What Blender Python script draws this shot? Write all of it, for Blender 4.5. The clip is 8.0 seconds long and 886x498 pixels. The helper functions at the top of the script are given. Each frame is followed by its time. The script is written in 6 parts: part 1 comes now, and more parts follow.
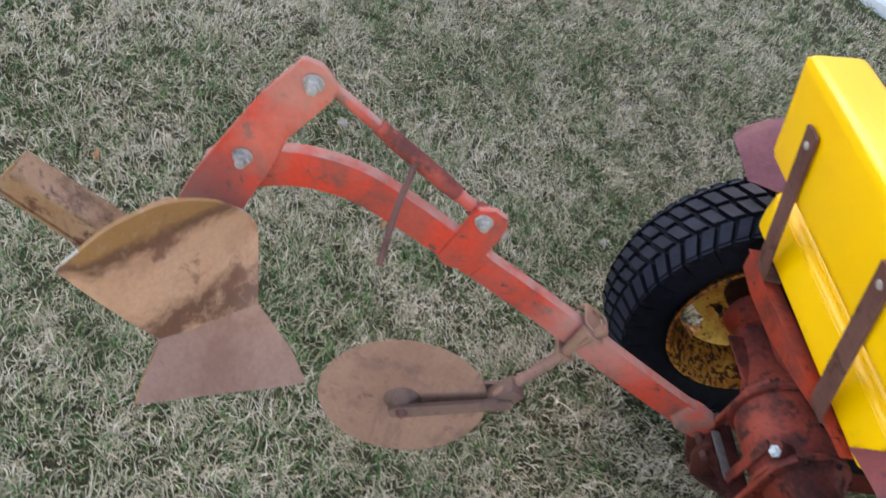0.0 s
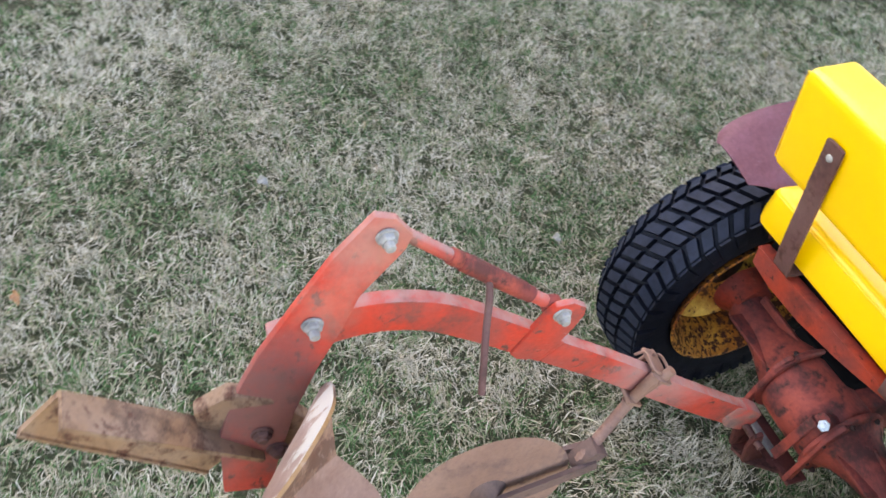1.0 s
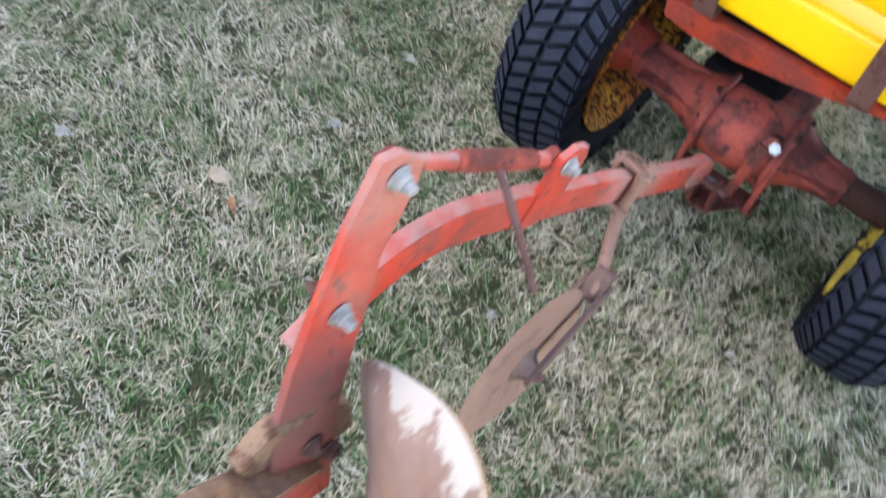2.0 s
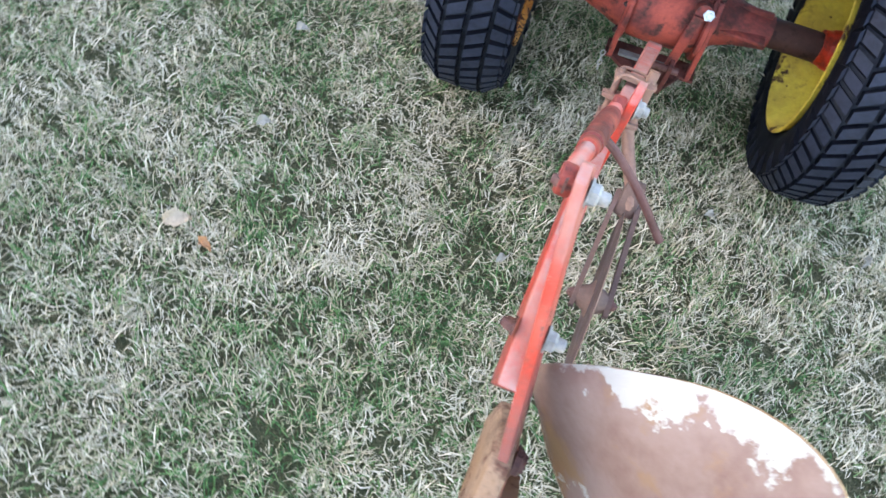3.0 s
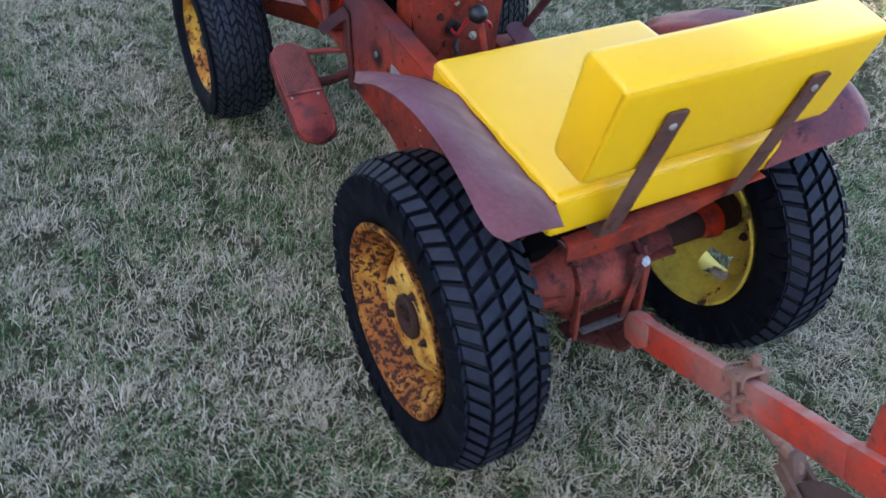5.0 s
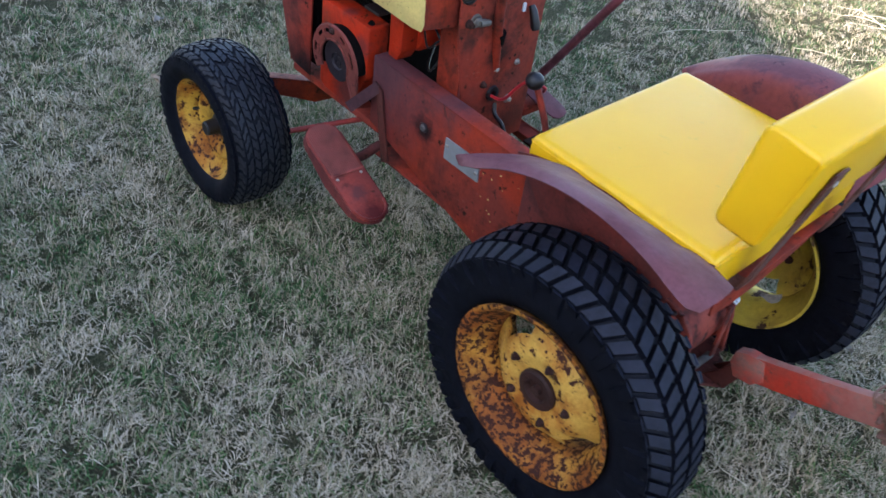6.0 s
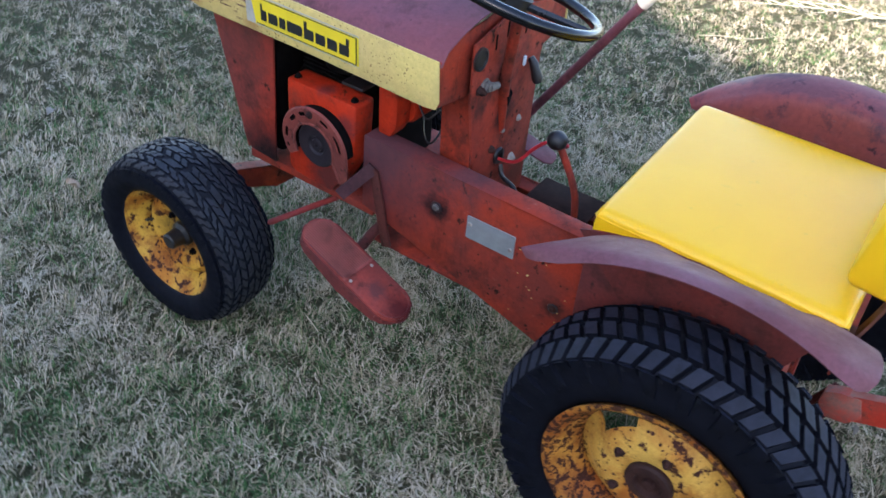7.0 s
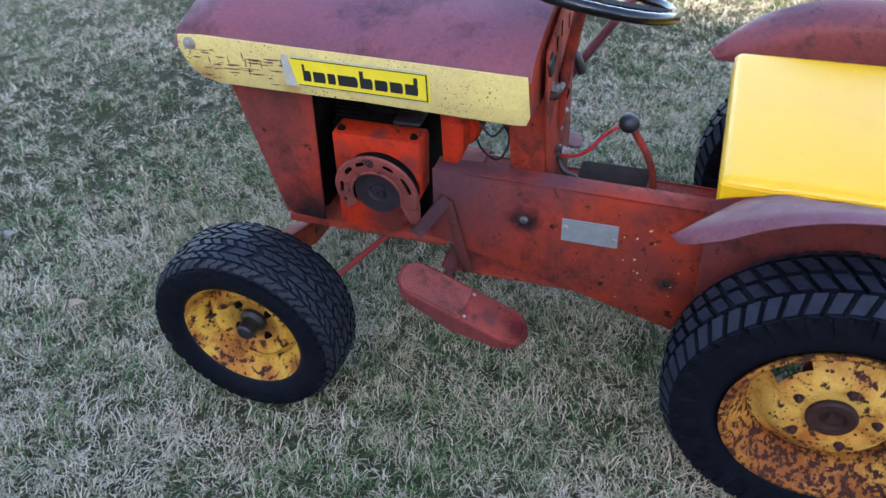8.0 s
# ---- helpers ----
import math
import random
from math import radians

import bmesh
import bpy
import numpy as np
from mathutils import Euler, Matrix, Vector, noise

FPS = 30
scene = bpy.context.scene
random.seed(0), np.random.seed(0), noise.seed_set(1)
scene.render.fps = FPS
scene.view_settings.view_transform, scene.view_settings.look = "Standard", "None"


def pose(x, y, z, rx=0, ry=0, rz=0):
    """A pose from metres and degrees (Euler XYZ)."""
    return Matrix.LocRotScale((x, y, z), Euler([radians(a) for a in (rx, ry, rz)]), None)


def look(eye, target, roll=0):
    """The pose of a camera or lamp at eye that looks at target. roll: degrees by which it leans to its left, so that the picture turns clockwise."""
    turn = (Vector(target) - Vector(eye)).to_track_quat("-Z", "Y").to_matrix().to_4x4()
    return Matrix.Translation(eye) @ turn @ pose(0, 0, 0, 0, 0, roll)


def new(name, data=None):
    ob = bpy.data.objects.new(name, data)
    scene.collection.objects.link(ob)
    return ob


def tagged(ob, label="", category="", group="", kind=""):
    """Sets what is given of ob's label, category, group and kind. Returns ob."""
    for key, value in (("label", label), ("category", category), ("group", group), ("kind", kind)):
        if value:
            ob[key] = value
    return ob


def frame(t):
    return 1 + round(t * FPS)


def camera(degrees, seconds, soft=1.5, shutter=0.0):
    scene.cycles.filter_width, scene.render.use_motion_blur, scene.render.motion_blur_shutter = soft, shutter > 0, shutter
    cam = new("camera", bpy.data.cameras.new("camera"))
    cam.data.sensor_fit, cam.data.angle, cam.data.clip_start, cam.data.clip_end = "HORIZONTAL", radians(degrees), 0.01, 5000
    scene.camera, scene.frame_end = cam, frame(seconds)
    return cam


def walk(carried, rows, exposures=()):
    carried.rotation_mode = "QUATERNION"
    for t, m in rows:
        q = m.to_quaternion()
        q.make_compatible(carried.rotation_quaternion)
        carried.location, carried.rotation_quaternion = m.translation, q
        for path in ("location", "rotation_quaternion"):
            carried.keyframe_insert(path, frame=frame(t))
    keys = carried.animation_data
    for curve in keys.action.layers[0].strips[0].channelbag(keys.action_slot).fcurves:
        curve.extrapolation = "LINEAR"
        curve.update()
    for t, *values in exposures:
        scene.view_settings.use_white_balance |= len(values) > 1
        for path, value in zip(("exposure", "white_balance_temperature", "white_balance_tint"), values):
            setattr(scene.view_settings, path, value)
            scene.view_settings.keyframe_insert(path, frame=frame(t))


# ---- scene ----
cam = camera(56.1, 8.0, shutter=0.3)
PATH = [
    (0, (0.933, -0.972, 1.621), (-0.445, -0.732, 0.191), 18.3),
    (0.3, (0.827, -1.092, 1.625), (-0.541, -0.797, 0.197), 18.8),
    (0.5, (0.77, -1.199, 1.628), (-0.574, -0.779, 0.208), 18.5),
    (1, (0.623, -1.365, 1.674), (-0.581, -0.69, 0.226), 17.7),
    (1.5, (0.399, -1.319, 1.596), (-0.569, -0.577, 0.012), 11.7),
    (2, (0.253, -1.48, 1.537), (-0.338, -0.511, -0.11), 16.9),
    (2.2, (0.151, -1.616, 1.508), (-0.234, -0.587, -0.164), 22.6),
    (3.3, (-0.294, -1.566, 1.516), (-0.199, -0.49, -0.167), 19.9),
    (3.5, (-0.414, -1.545, 1.515), (-0.131, -0.345, -0.06), 21.0),
    (4, (-0.704, -1.535, 1.588), (-0.082, -0.286, 0.156), 21.5),
    (4.5, (-0.85, -1.298, 1.556), (-0.164, -0.011, 0.187), 14.1),
    (4.7, (-0.903, -1.19, 1.565), (-0.209, 0.1, 0.203), 11.2),
    (5.8, (-1.438, -0.775, 1.569), (-0.349, 0.363, 0.337), 11.1),
    (6, (-1.473, -0.701, 1.579), (-0.375, 0.419, 0.338), 10.3),
    (6.5, (-1.503, -0.416, 1.539), (-0.32, 0.627, 0.308), 8.1),
    (7, (-1.55, -0.217, 1.571), (-0.23, 0.683, 0.367), 6.7),
    (7.5, (-1.692, 0.055, 1.601), (-0.302, 0.852, 0.404), -0.3),
    (8, (-1.752, 0.286, 1.603), (-0.288, 0.896, 0.385), -2.6),
]
walk(cam, [(t, look(eye, target, roll)) for t, eye, target, roll in PATH],
     exposures=[(0.0, 2.65, 7900, 20), (0.5, 3.02, 7700, 19.5), (1.0, 3.08, 7500, 18.5), (1.5, 3.12, 7300, 18), (2.2, 3.26, 7100, 17), (3.5, 3.58, 6650, 9.5), (4.0, 3.7, 6450, 9.5), (4.5, 2.83, 6200, 13.5), (5.8, 2.17, 6080, 15), (6.5, 2.2, 6050, 16), (8.0, 2.5, 5950, 17)])

# ---- light ----
world = bpy.data.worlds.new("sky")
scene.world = world
world.use_nodes = True
wn = world.node_tree.nodes
sky = wn.new("ShaderNodeTexSky")
sky.sky_type = "NISHITA"
sky.sun_disc = False
SUN_EL, SUN_AZ = 24.0, 262.0      # degrees; azimuth clockwise from +y
sky.sun_elevation, sky.sun_rotation = radians(SUN_EL), radians(SUN_AZ)
world.node_tree.links.new(sky.outputs[0], wn["Background"].inputs[0])
wn["Background"].inputs[1].default_value = 0.15
sun = new("sun", bpy.data.lights.new("sun", "SUN"))
sun.data.energy, sun.data.angle, sun.data.color = 4.0, radians(0.5), (1.0, 0.93, 0.82)
az, el = radians(SUN_AZ), radians(SUN_EL)
sun_from = Vector((math.sin(az) * math.cos(el), math.cos(az) * math.cos(el), math.sin(el)))
sun.matrix_world = look(sun_from * 30, (0, 0, 0))

# ---- materials ----
def mat_base(name):
    m = bpy.data.materials.new(name)
    m.use_nodes = True
    nt = m.node_tree
    return m, nt, nt.nodes["Principled BSDF"]


def coords(nt, scale=1.0, obj=True):
    tc = nt.nodes.new("ShaderNodeTexCoord")
    mp = nt.nodes.new("ShaderNodeMapping")
    mp.inputs["Scale"].default_value = (scale, scale, scale) if not hasattr(scale, "__len__") else scale
    nt.links.new(tc.outputs["Object"], mp.inputs["Vector"])
    return mp.outputs[0]


def noise_fac(nt, vec, scale, detail=4.0, rough=0.6, lo=0.4, hi=0.6, dist=0.0):
    n = nt.nodes.new("ShaderNodeTexNoise")
    n.inputs["Scale"].default_value, n.inputs["Detail"].default_value = scale, detail
    n.inputs["Roughness"].default_value, n.inputs["Distortion"].default_value = rough, dist
    nt.links.new(vec, n.inputs["Vector"])
    r = nt.nodes.new("ShaderNodeMapRange")
    r.inputs["From Min"].default_value, r.inputs["From Max"].default_value = lo, hi
    nt.links.new(n.outputs[0], r.inputs["Value"])
    return r.outputs[0]


def mix(nt, fac, a, b):
    m = nt.nodes.new("ShaderNodeMix")
    m.data_type = "RGBA"
    for sock, v in ((m.inputs[0], fac), (m.inputs[6], a), (m.inputs[7], b)):
        if isinstance(v, (int, float)):
            sock.default_value = v
        elif isinstance(v, tuple):
            sock.default_value = (*v, 1.0)
        else:
            nt.links.new(v, sock)
    return m.outputs[2]


def math_node(nt, op, a, b=0.0):
    m = nt.nodes.new("ShaderNodeMath")
    m.operation = op
    for sock, v in ((m.inputs[0], a), (m.inputs[1], b)):
        if isinstance(v, (int, float)):
            sock.default_value = v
        else:
            nt.links.new(v, sock)
    return m.outputs[0]


def bump(nt, bsdf, height, strength=0.3, dist=0.002):
    b = nt.nodes.new("ShaderNodeBump")
    b.inputs["Strength"].default_value, b.inputs["Distance"].default_value = strength, dist
    nt.links.new(height, b.inputs["Height"])
    nt.links.new(b.outputs[0], bsdf.inputs["Normal"])


def spots(nt, v, scale, most, patch_scale):
    """Round pits of uneven size, gathered in patches."""
    vo = nt.nodes.new("ShaderNodeTexVoronoi")
    vo.inputs["Scale"].default_value = scale
    warp = nt.nodes.new("ShaderNodeTexNoise")
    warp.inputs["Scale"].default_value = scale * 1.3
    nt.links.new(v, warp.inputs["Vector"])
    add = nt.nodes.new("ShaderNodeVectorMath")
    add.operation = "MULTIPLY_ADD"
    add.inputs[1].default_value = (0.5 / scale,) * 3
    nt.links.new(warp.outputs["Color"], add.inputs[0])
    nt.links.new(v, add.inputs[2])
    nt.links.new(add.outputs[0], vo.inputs["Vector"])
    size = math_node(nt, "MULTIPLY", noise_fac(nt, v, patch_scale, 4, 0.6, 0.36, 0.7), most)
    one = nt.nodes.new("ShaderNodeSeparateColor")
    nt.links.new(vo.outputs["Color"], one.inputs[0])
    size = math_node(nt, "MULTIPLY", size, math_node(nt, "POWER", one.outputs[0], 1.6))
    r = nt.nodes.new("ShaderNodeMapRange")
    r.inputs["From Min"].default_value, r.inputs["From Max"].default_value = 0.0, 0.09
    nt.links.new(math_node(nt, "SUBTRACT", size, vo.outputs["Distance"]), r.inputs["Value"])
    return r.outputs[0]


def worn_paint(name, paint, faded, rust, fade=(0.42, 0.6), rusty=(0.6, 0.68), rough=0.5, big=6.0, small=28.0, grime=(0.028, 0.013, 0.010), grimy=(0.52, 0.7), spec=0.14,
               streaks=0.55, scuffs=0.45, pits=0.0, pit_scale=70.0, dust=None, soot=(), settled=0.0):
    """Old paint: sound and faded patches, run-down stains, pale scuffs, rust and pits at different sizes."""
    m, nt, p = mat_base(name)
    v = coords(nt)
    f1 = noise_fac(nt, v, big, 5, 0.62, *fade)
    c = mix(nt, f1, paint, faded)
    fine = noise_fac(nt, v, small * 4, 5, 0.7, 0.35, 0.75)
    c = mix(nt, math_node(nt, "MULTIPLY", fine, 0.4), c, tuple(x * 0.45 for x in faded))
    run = noise_fac(nt, coords(nt, (1.0, 1.0, 0.16)), 34, 5, 0.7, 0.54, 0.74)
    where = noise_fac(nt, v, big * 0.8, 3, 0.5, 0.42, 0.6)
    c = mix(nt, math_node(nt, "MULTIPLY", math_node(nt, "MULTIPLY", run, where), streaks), c, grime)
    pale = tuple(min(0.8, 0.35 * x + 0.65 * y + 0.05) for x, y in zip(paint, (0.40, 0.25, 0.19))) if dust is None else dust
    sc = noise_fac(nt, coords(nt, (1.0, 0.45, 1.6)), small * 2.6, 6, 0.75, 0.60, 0.74)
    zone = noise_fac(nt, v, big * 1.4, 4, 0.6, 0.42, 0.62)
    c = mix(nt, math_node(nt, "MULTIPLY", math_node(nt, "MULTIPLY", sc, zone), scuffs), c, pale)
    g = noise_fac(nt, v, big * 1.7, 7, 0.72, *grimy)
    c = mix(nt, math_node(nt, "MULTIPLY", g, 0.8), c, grime)
    r = noise_fac(nt, v, small, 6, 0.65, *rusty)
    if pits:
        r = math_node(nt, "MAXIMUM", r, spots(nt, v, pit_scale, pits, big * 1.1))
    shade = noise_fac(nt, v, small * 5, 4, 0.7, 0.3, 0.7)
    c = mix(nt, r, c, mix(nt, shade, tuple(x * 0.6 for x in rust), tuple(x * 1.7 for x in rust)))
    for centre, reach, tone, much in soot:
        # an old oil or soot stain with a ragged soft border
        away = nt.nodes.new("ShaderNodeVectorMath")
        away.operation = "DISTANCE"
        away.inputs[1].default_value = centre
        nt.links.new(v, away.inputs[0])
        ragged = math_node(nt, "ADD", away.outputs["Value"], math_node(nt, "MULTIPLY", noise_fac(nt, v, 1.6 / reach, 6, 0.7, 0.2, 0.8), reach * 0.9))
        fall = nt.nodes.new("ShaderNodeMapRange")
        fall.inputs["From Min"].default_value, fall.inputs["From Max"].default_value = reach * 1.5, reach * 0.75
        nt.links.new(ragged, fall.inputs["Value"])
        c = mix(nt, math_node(nt, "MULTIPLY", fall.outputs[0], much), c, tone)
    if settled:
        # dry soil dust that lies on level faces
        geo = nt.nodes.new("ShaderNodeNewGeometry")
        xyz = nt.nodes.new("ShaderNodeSeparateXYZ")
        nt.links.new(geo.outputs["Normal"], xyz.inputs[0])
        level = nt.nodes.new("ShaderNodeMapRange")
        level.inputs["From Min"].default_value, level.inputs["From Max"].default_value = 0.5, 0.85
        nt.links.new(xyz.outputs[2], level.inputs["Value"])
        lie = math_node(nt, "MULTIPLY", level.outputs[0], noise_fac(nt, v, small, 5, 0.65, 0.25, 0.6))
        c = mix(nt, math_node(nt, "MULTIPLY", lie, settled), c, pale)
    nt.links.new(c, p.inputs["Base Color"])
    rr = nt.nodes.new("ShaderNodeMapRange")
    rr.inputs["To Min"].default_value, rr.inputs["To Max"].default_value = rough, min(0.95, rough + 0.35)
    nt.links.new(math_node(nt, "MAXIMUM", r, math_node(nt, "MULTIPLY", f1, 0.6)), rr.inputs["Value"])
    nt.links.new(rr.outputs[0], p.inputs["Roughness"])
    p.inputs["Specular IOR Level"].default_value = spec
    h = math_node(nt, "ADD", math_node(nt, "MULTIPLY", r, -0.7), math_node(nt, "MULTIPLY", fine, 0.35))
    bump(nt, p, h, 0.45, 0.0014)
    return m


def plain(name, col, rough=0.5, metal=0.0, var=0.25, scale=40.0, bumps=0.15, spec=0.5):
    m, nt, p = mat_base(name)
    v = coords(nt)
    n = noise_fac(nt, v, scale, 5, 0.65, 0.3, 0.7)
    n2 = noise_fac(nt, v, scale * 0.17, 4, 0.6, 0.3, 0.7)
    c = mix(nt, n, tuple(x * (1 - var) for x in col), tuple(min(1, x * (1 + var)) for x in col))
    c = mix(nt, math_node(nt, "MULTIPLY", n2, 0.4), c, tuple(x * (1 - 1.3 * var) for x in col))
    nt.links.new(c, p.inputs["Base Color"])
    rr = nt.nodes.new("ShaderNodeMapRange")
    rr.inputs["To Min"].default_value, rr.inputs["To Max"].default_value = max(0.05, rough - 0.1), min(1, rough + 0.12)
    nt.links.new(n2, rr.inputs["Value"])
    nt.links.new(rr.outputs[0], p.inputs["Roughness"])
    p.inputs["Metallic"].default_value, p.inputs["Specular IOR Level"].default_value = metal, spec
    if bumps:
        bump(nt, p, n, bumps, 0.001)
    return m


RED = worn_paint("tractor red", (0.33, 0.038, 0.017), (0.20, 0.038, 0.027), (0.030, 0.012, 0.008), rusty=(0.62, 0.68), pits=0.34, pit_scale=60.0, grimy=(0.5, 0.68))
FRAMERED = worn_paint("stained frame red", (0.33, 0.038, 0.017), (0.20, 0.038, 0.027), (0.030, 0.012, 0.008), rusty=(0.62, 0.68), pits=0.34, pit_scale=60.0, grimy=(0.5, 0.68), soot=(
    ((-0.235, 0.90, 0.27), 0.27, (0.072, 0.034, 0.041), 0.85), ((-0.20, 0.62, 0.275), 0.09, (0.085, 0.038, 0.044), 0.7), ((-0.237, 0.700, 0.163), 0.046, (0.010, 0.008, 0.009), 0.98), ((-0.237, 0.365, 0.040), 0.034, (0.03, 0.014, 0.012), 0.8)))
DASHRED = worn_paint("grease-stained dash red", (0.33, 0.042, 0.022), (0.22, 0.045, 0.032), (0.030, 0.012, 0.008), rusty=(0.60, 0.67), pits=0.34, pit_scale=60.0, grimy=(0.48, 0.66), soot=(
    ((-0.036, 0.664, 0.335), 0.055, (0.020, 0.011, 0.010), 0.9), ((-0.038, 0.664, 0.215), 0.040, (0.015, 0.010, 0.010), 0.85), ((-0.15, 0.664, 0.40), 0.035, (0.045, 0.018, 0.015), 0.7), ((0.05, 0.664, 0.12), 0.08, (0.04, 0.018, 0.015), 0.7)))
GRILLERED = worn_paint("oily grille red", (0.31, 0.036, 0.020), (0.19, 0.038, 0.030), (0.030, 0.012, 0.008), rusty=(0.62, 0.68), pits=0.3, pit_scale=60.0, grimy=(0.5, 0.68), soot=(
    ((-0.24, 1.24, 0.065), 0.13, (0.014, 0.009, 0.010), 0.97), ((-0.24, 1.30, 0.40), 0.13, (0.10, 0.032, 0.028), 0.6)))
CASTING = worn_paint("faded casting red", (0.34, 0.062, 0.040), (0.20, 0.045, 0.036), (0.06, 0.025, 0.02), rusty=(0.57, 0.66), big=8.0, grimy=(0.46, 0.62), grime=(0.05, 0.022, 0.02))
HOODRED = worn_paint("oxidised hood red", (0.215, 0.066, 0.074), (0.165, 0.062, 0.078), (0.035, 0.014, 0.013), rough=0.36, rusty=(0.70, 0.76), big=3.0, pits=0.25, pit_scale=45.0, scuffs=0.35, streaks=0.2, dust=(0.25, 0.16, 0.17))
FENDER = worn_paint("oxidised fender red", (0.19, 0.072, 0.082), (0.14, 0.05, 0.055), (0.08, 0.035, 0.03), rough=0.42, rusty=(0.68, 0.78), big=4.0, streaks=0.3, grimy=(0.58, 0.72), grime=(0.06, 0.025, 0.03), pits=0.2, dust=(0.33, 0.25, 0.27))
FENDERBLOTCHED = worn_paint("blotched fender red", (0.22, 0.058, 0.055), (0.15, 0.055, 0.062), (0.05, 0.02, 0.025), rough=0.42, fade=(0.46, 0.54), rusty=(0.63, 0.68), big=5.0, small=18.0, streaks=0.2, grimy=(0.54, 0.64), grime=(0.055, 0.028, 0.04), pits=0.2, scuffs=0.3, dust=(0.30, 0.20, 0.22))
ORANGE = worn_paint("engine orange", (0.50, 0.032, 0.008), (0.36, 0.026, 0.010), (0.06, 0.02, 0.012), rough=0.38, rusty=(0.62, 0.68), grimy=(0.52, 0.66), pits=0.25, dust=(0.55, 0.16, 0.09), soot=(
    ((-0.236, 1.035, 0.095), 0.075, (0.10, 0.028, 0.026), 0.9), ((-0.236, 0.975, 0.27), 0.040, (0.12, 0.03, 0.028), 0.8), ((-0.236, 1.14, 0.29), 0.03, (0.14, 0.03, 0.02), 0.6), ((-0.215, 1.05, 0.335), 0.03, (0.13, 0.03, 0.03), 0.8)))
AXLERED = worn_paint("greasy axle red", (0.30, 0.035, 0.010), (0.16, 0.022, 0.012), (0.03, 0.012, 0.008), rough=0.4, rusty=(0.58, 0.66), grimy=(0.46, 0.62))
PLOWRED = worn_paint("plow red", (0.50, 0.046, 0.024), (0.36, 0.064, 0.044), (0.11, 0.045, 0.035), rough=0.42, fade=(0.42, 0.6), big=9.0, rusty=(0.60, 0.66), small=26.0, grime=(0.12, 0.055, 0.042), grimy=(0.51, 0.68), streaks=0.45, scuffs=0.6, settled=0.7, dust=(0.36, 0.22, 0.185), soot=(
    ((-0.03, -1.20, 0.54), 0.17, (0.20, 0.098, 0.080), 0.85), ((-0.07, -1.06, 0.86), 0.10, (0.38, 0.17, 0.12), 0.6), ((-0.07, -1.13, 0.74), 0.06, (0.40, 0.15, 0.10), 0.5), ((0.0, -0.49, 0.48), 0.15, (0.34, 0.20, 0.17), 0.6)))
PLOWWORN = worn_paint("worn plow red", (0.48, 0.075, 0.050), (0.30, 0.14, 0.11), (0.16, 0.10, 0.085), rough=0.5, fade=(0.44, 0.58), big=10.0, rusty=(0.55, 0.66), small=20.0, grime=(0.15, 0.085, 0.07), scuffs=0.8, dust=(0.42, 0.29, 0.25), settled=0.4)
RUSTBAR = worn_paint("brown rusted steel", (0.115, 0.05, 0.042), (0.15, 0.075, 0.06), (0.07, 0.03, 0.02), rough=0.6, rusty=(0.55, 0.65), dust=(0.25, 0.15, 0.13))
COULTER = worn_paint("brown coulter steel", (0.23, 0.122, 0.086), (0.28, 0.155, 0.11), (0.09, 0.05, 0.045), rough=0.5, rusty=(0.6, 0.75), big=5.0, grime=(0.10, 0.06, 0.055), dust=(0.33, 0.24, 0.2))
# the same disc steel again, darkened for the disc's shaded face
COULTERSHADE = worn_paint("shaded coulter steel", (0.088, 0.058, 0.055), (0.115, 0.075, 0.068), (0.05, 0.03, 0.028), rough=0.5, rusty=(0.6, 0.75), big=5.0, grime=(0.06, 0.04, 0.04), dust=(0.2, 0.15, 0.14))
COULTERMID = worn_paint("grimy coulter steel", (0.145, 0.084, 0.066), (0.18, 0.105, 0.08), (0.06, 0.035, 0.03), rough=0.5, rusty=(0.58, 0.72), big=7.0, grime=(0.07, 0.045, 0.04), dust=(0.26, 0.19, 0.17))
CREAM = worn_paint("yellowed cream paint", (0.70, 0.55, 0.18), (0.62, 0.47, 0.17), (0.11, 0.045, 0.02), rough=0.45, rusty=(0.67, 0.72), grimy=(0.62, 0.8), grime=(0.33, 0.19, 0.07), pits=0.55, pit_scale=170.0, streaks=0.15, scuffs=0.2, dust=(0.7, 0.6, 0.36), soot=(((-0.29, 1.42, 0.475), 0.05, (0.36, 0.17, 0.05), 0.7), ((-0.29, 1.21, 0.475), 0.035, (0.33, 0.15, 0.05), 0.6)))
WHEELYEL = worn_paint("rusted wheel yellow", (0.68, 0.40, 0.08), (0.46, 0.17, 0.025), (0.052, 0.018, 0.011), rough=0.36, fade=(0.46, 0.62), rusty=(0.57, 0.61), small=34.0, big=7.0, grimy=(0.50, 0.64), grime=(0.26, 0.080, 0.014), pits=0.95, pit_scale=100.0, streaks=0.25, scuffs=0.3, dust=(0.72, 0.55, 0.26))
WHEELRIM = worn_paint("rusty wheel rim yellow", (0.55, 0.26, 0.04), (0.34, 0.105, 0.018), (0.042, 0.014, 0.009), rough=0.4, fade=(0.38, 0.54), rusty=(0.485, 0.53), small=66.0, big=6.0, grimy=(0.44, 0.58), grime=(0.20, 0.060, 0.012), pits=1.0, pit_scale=105.0, streaks=0.2, scuffs=0.3, dust=(0.62, 0.36, 0.12))
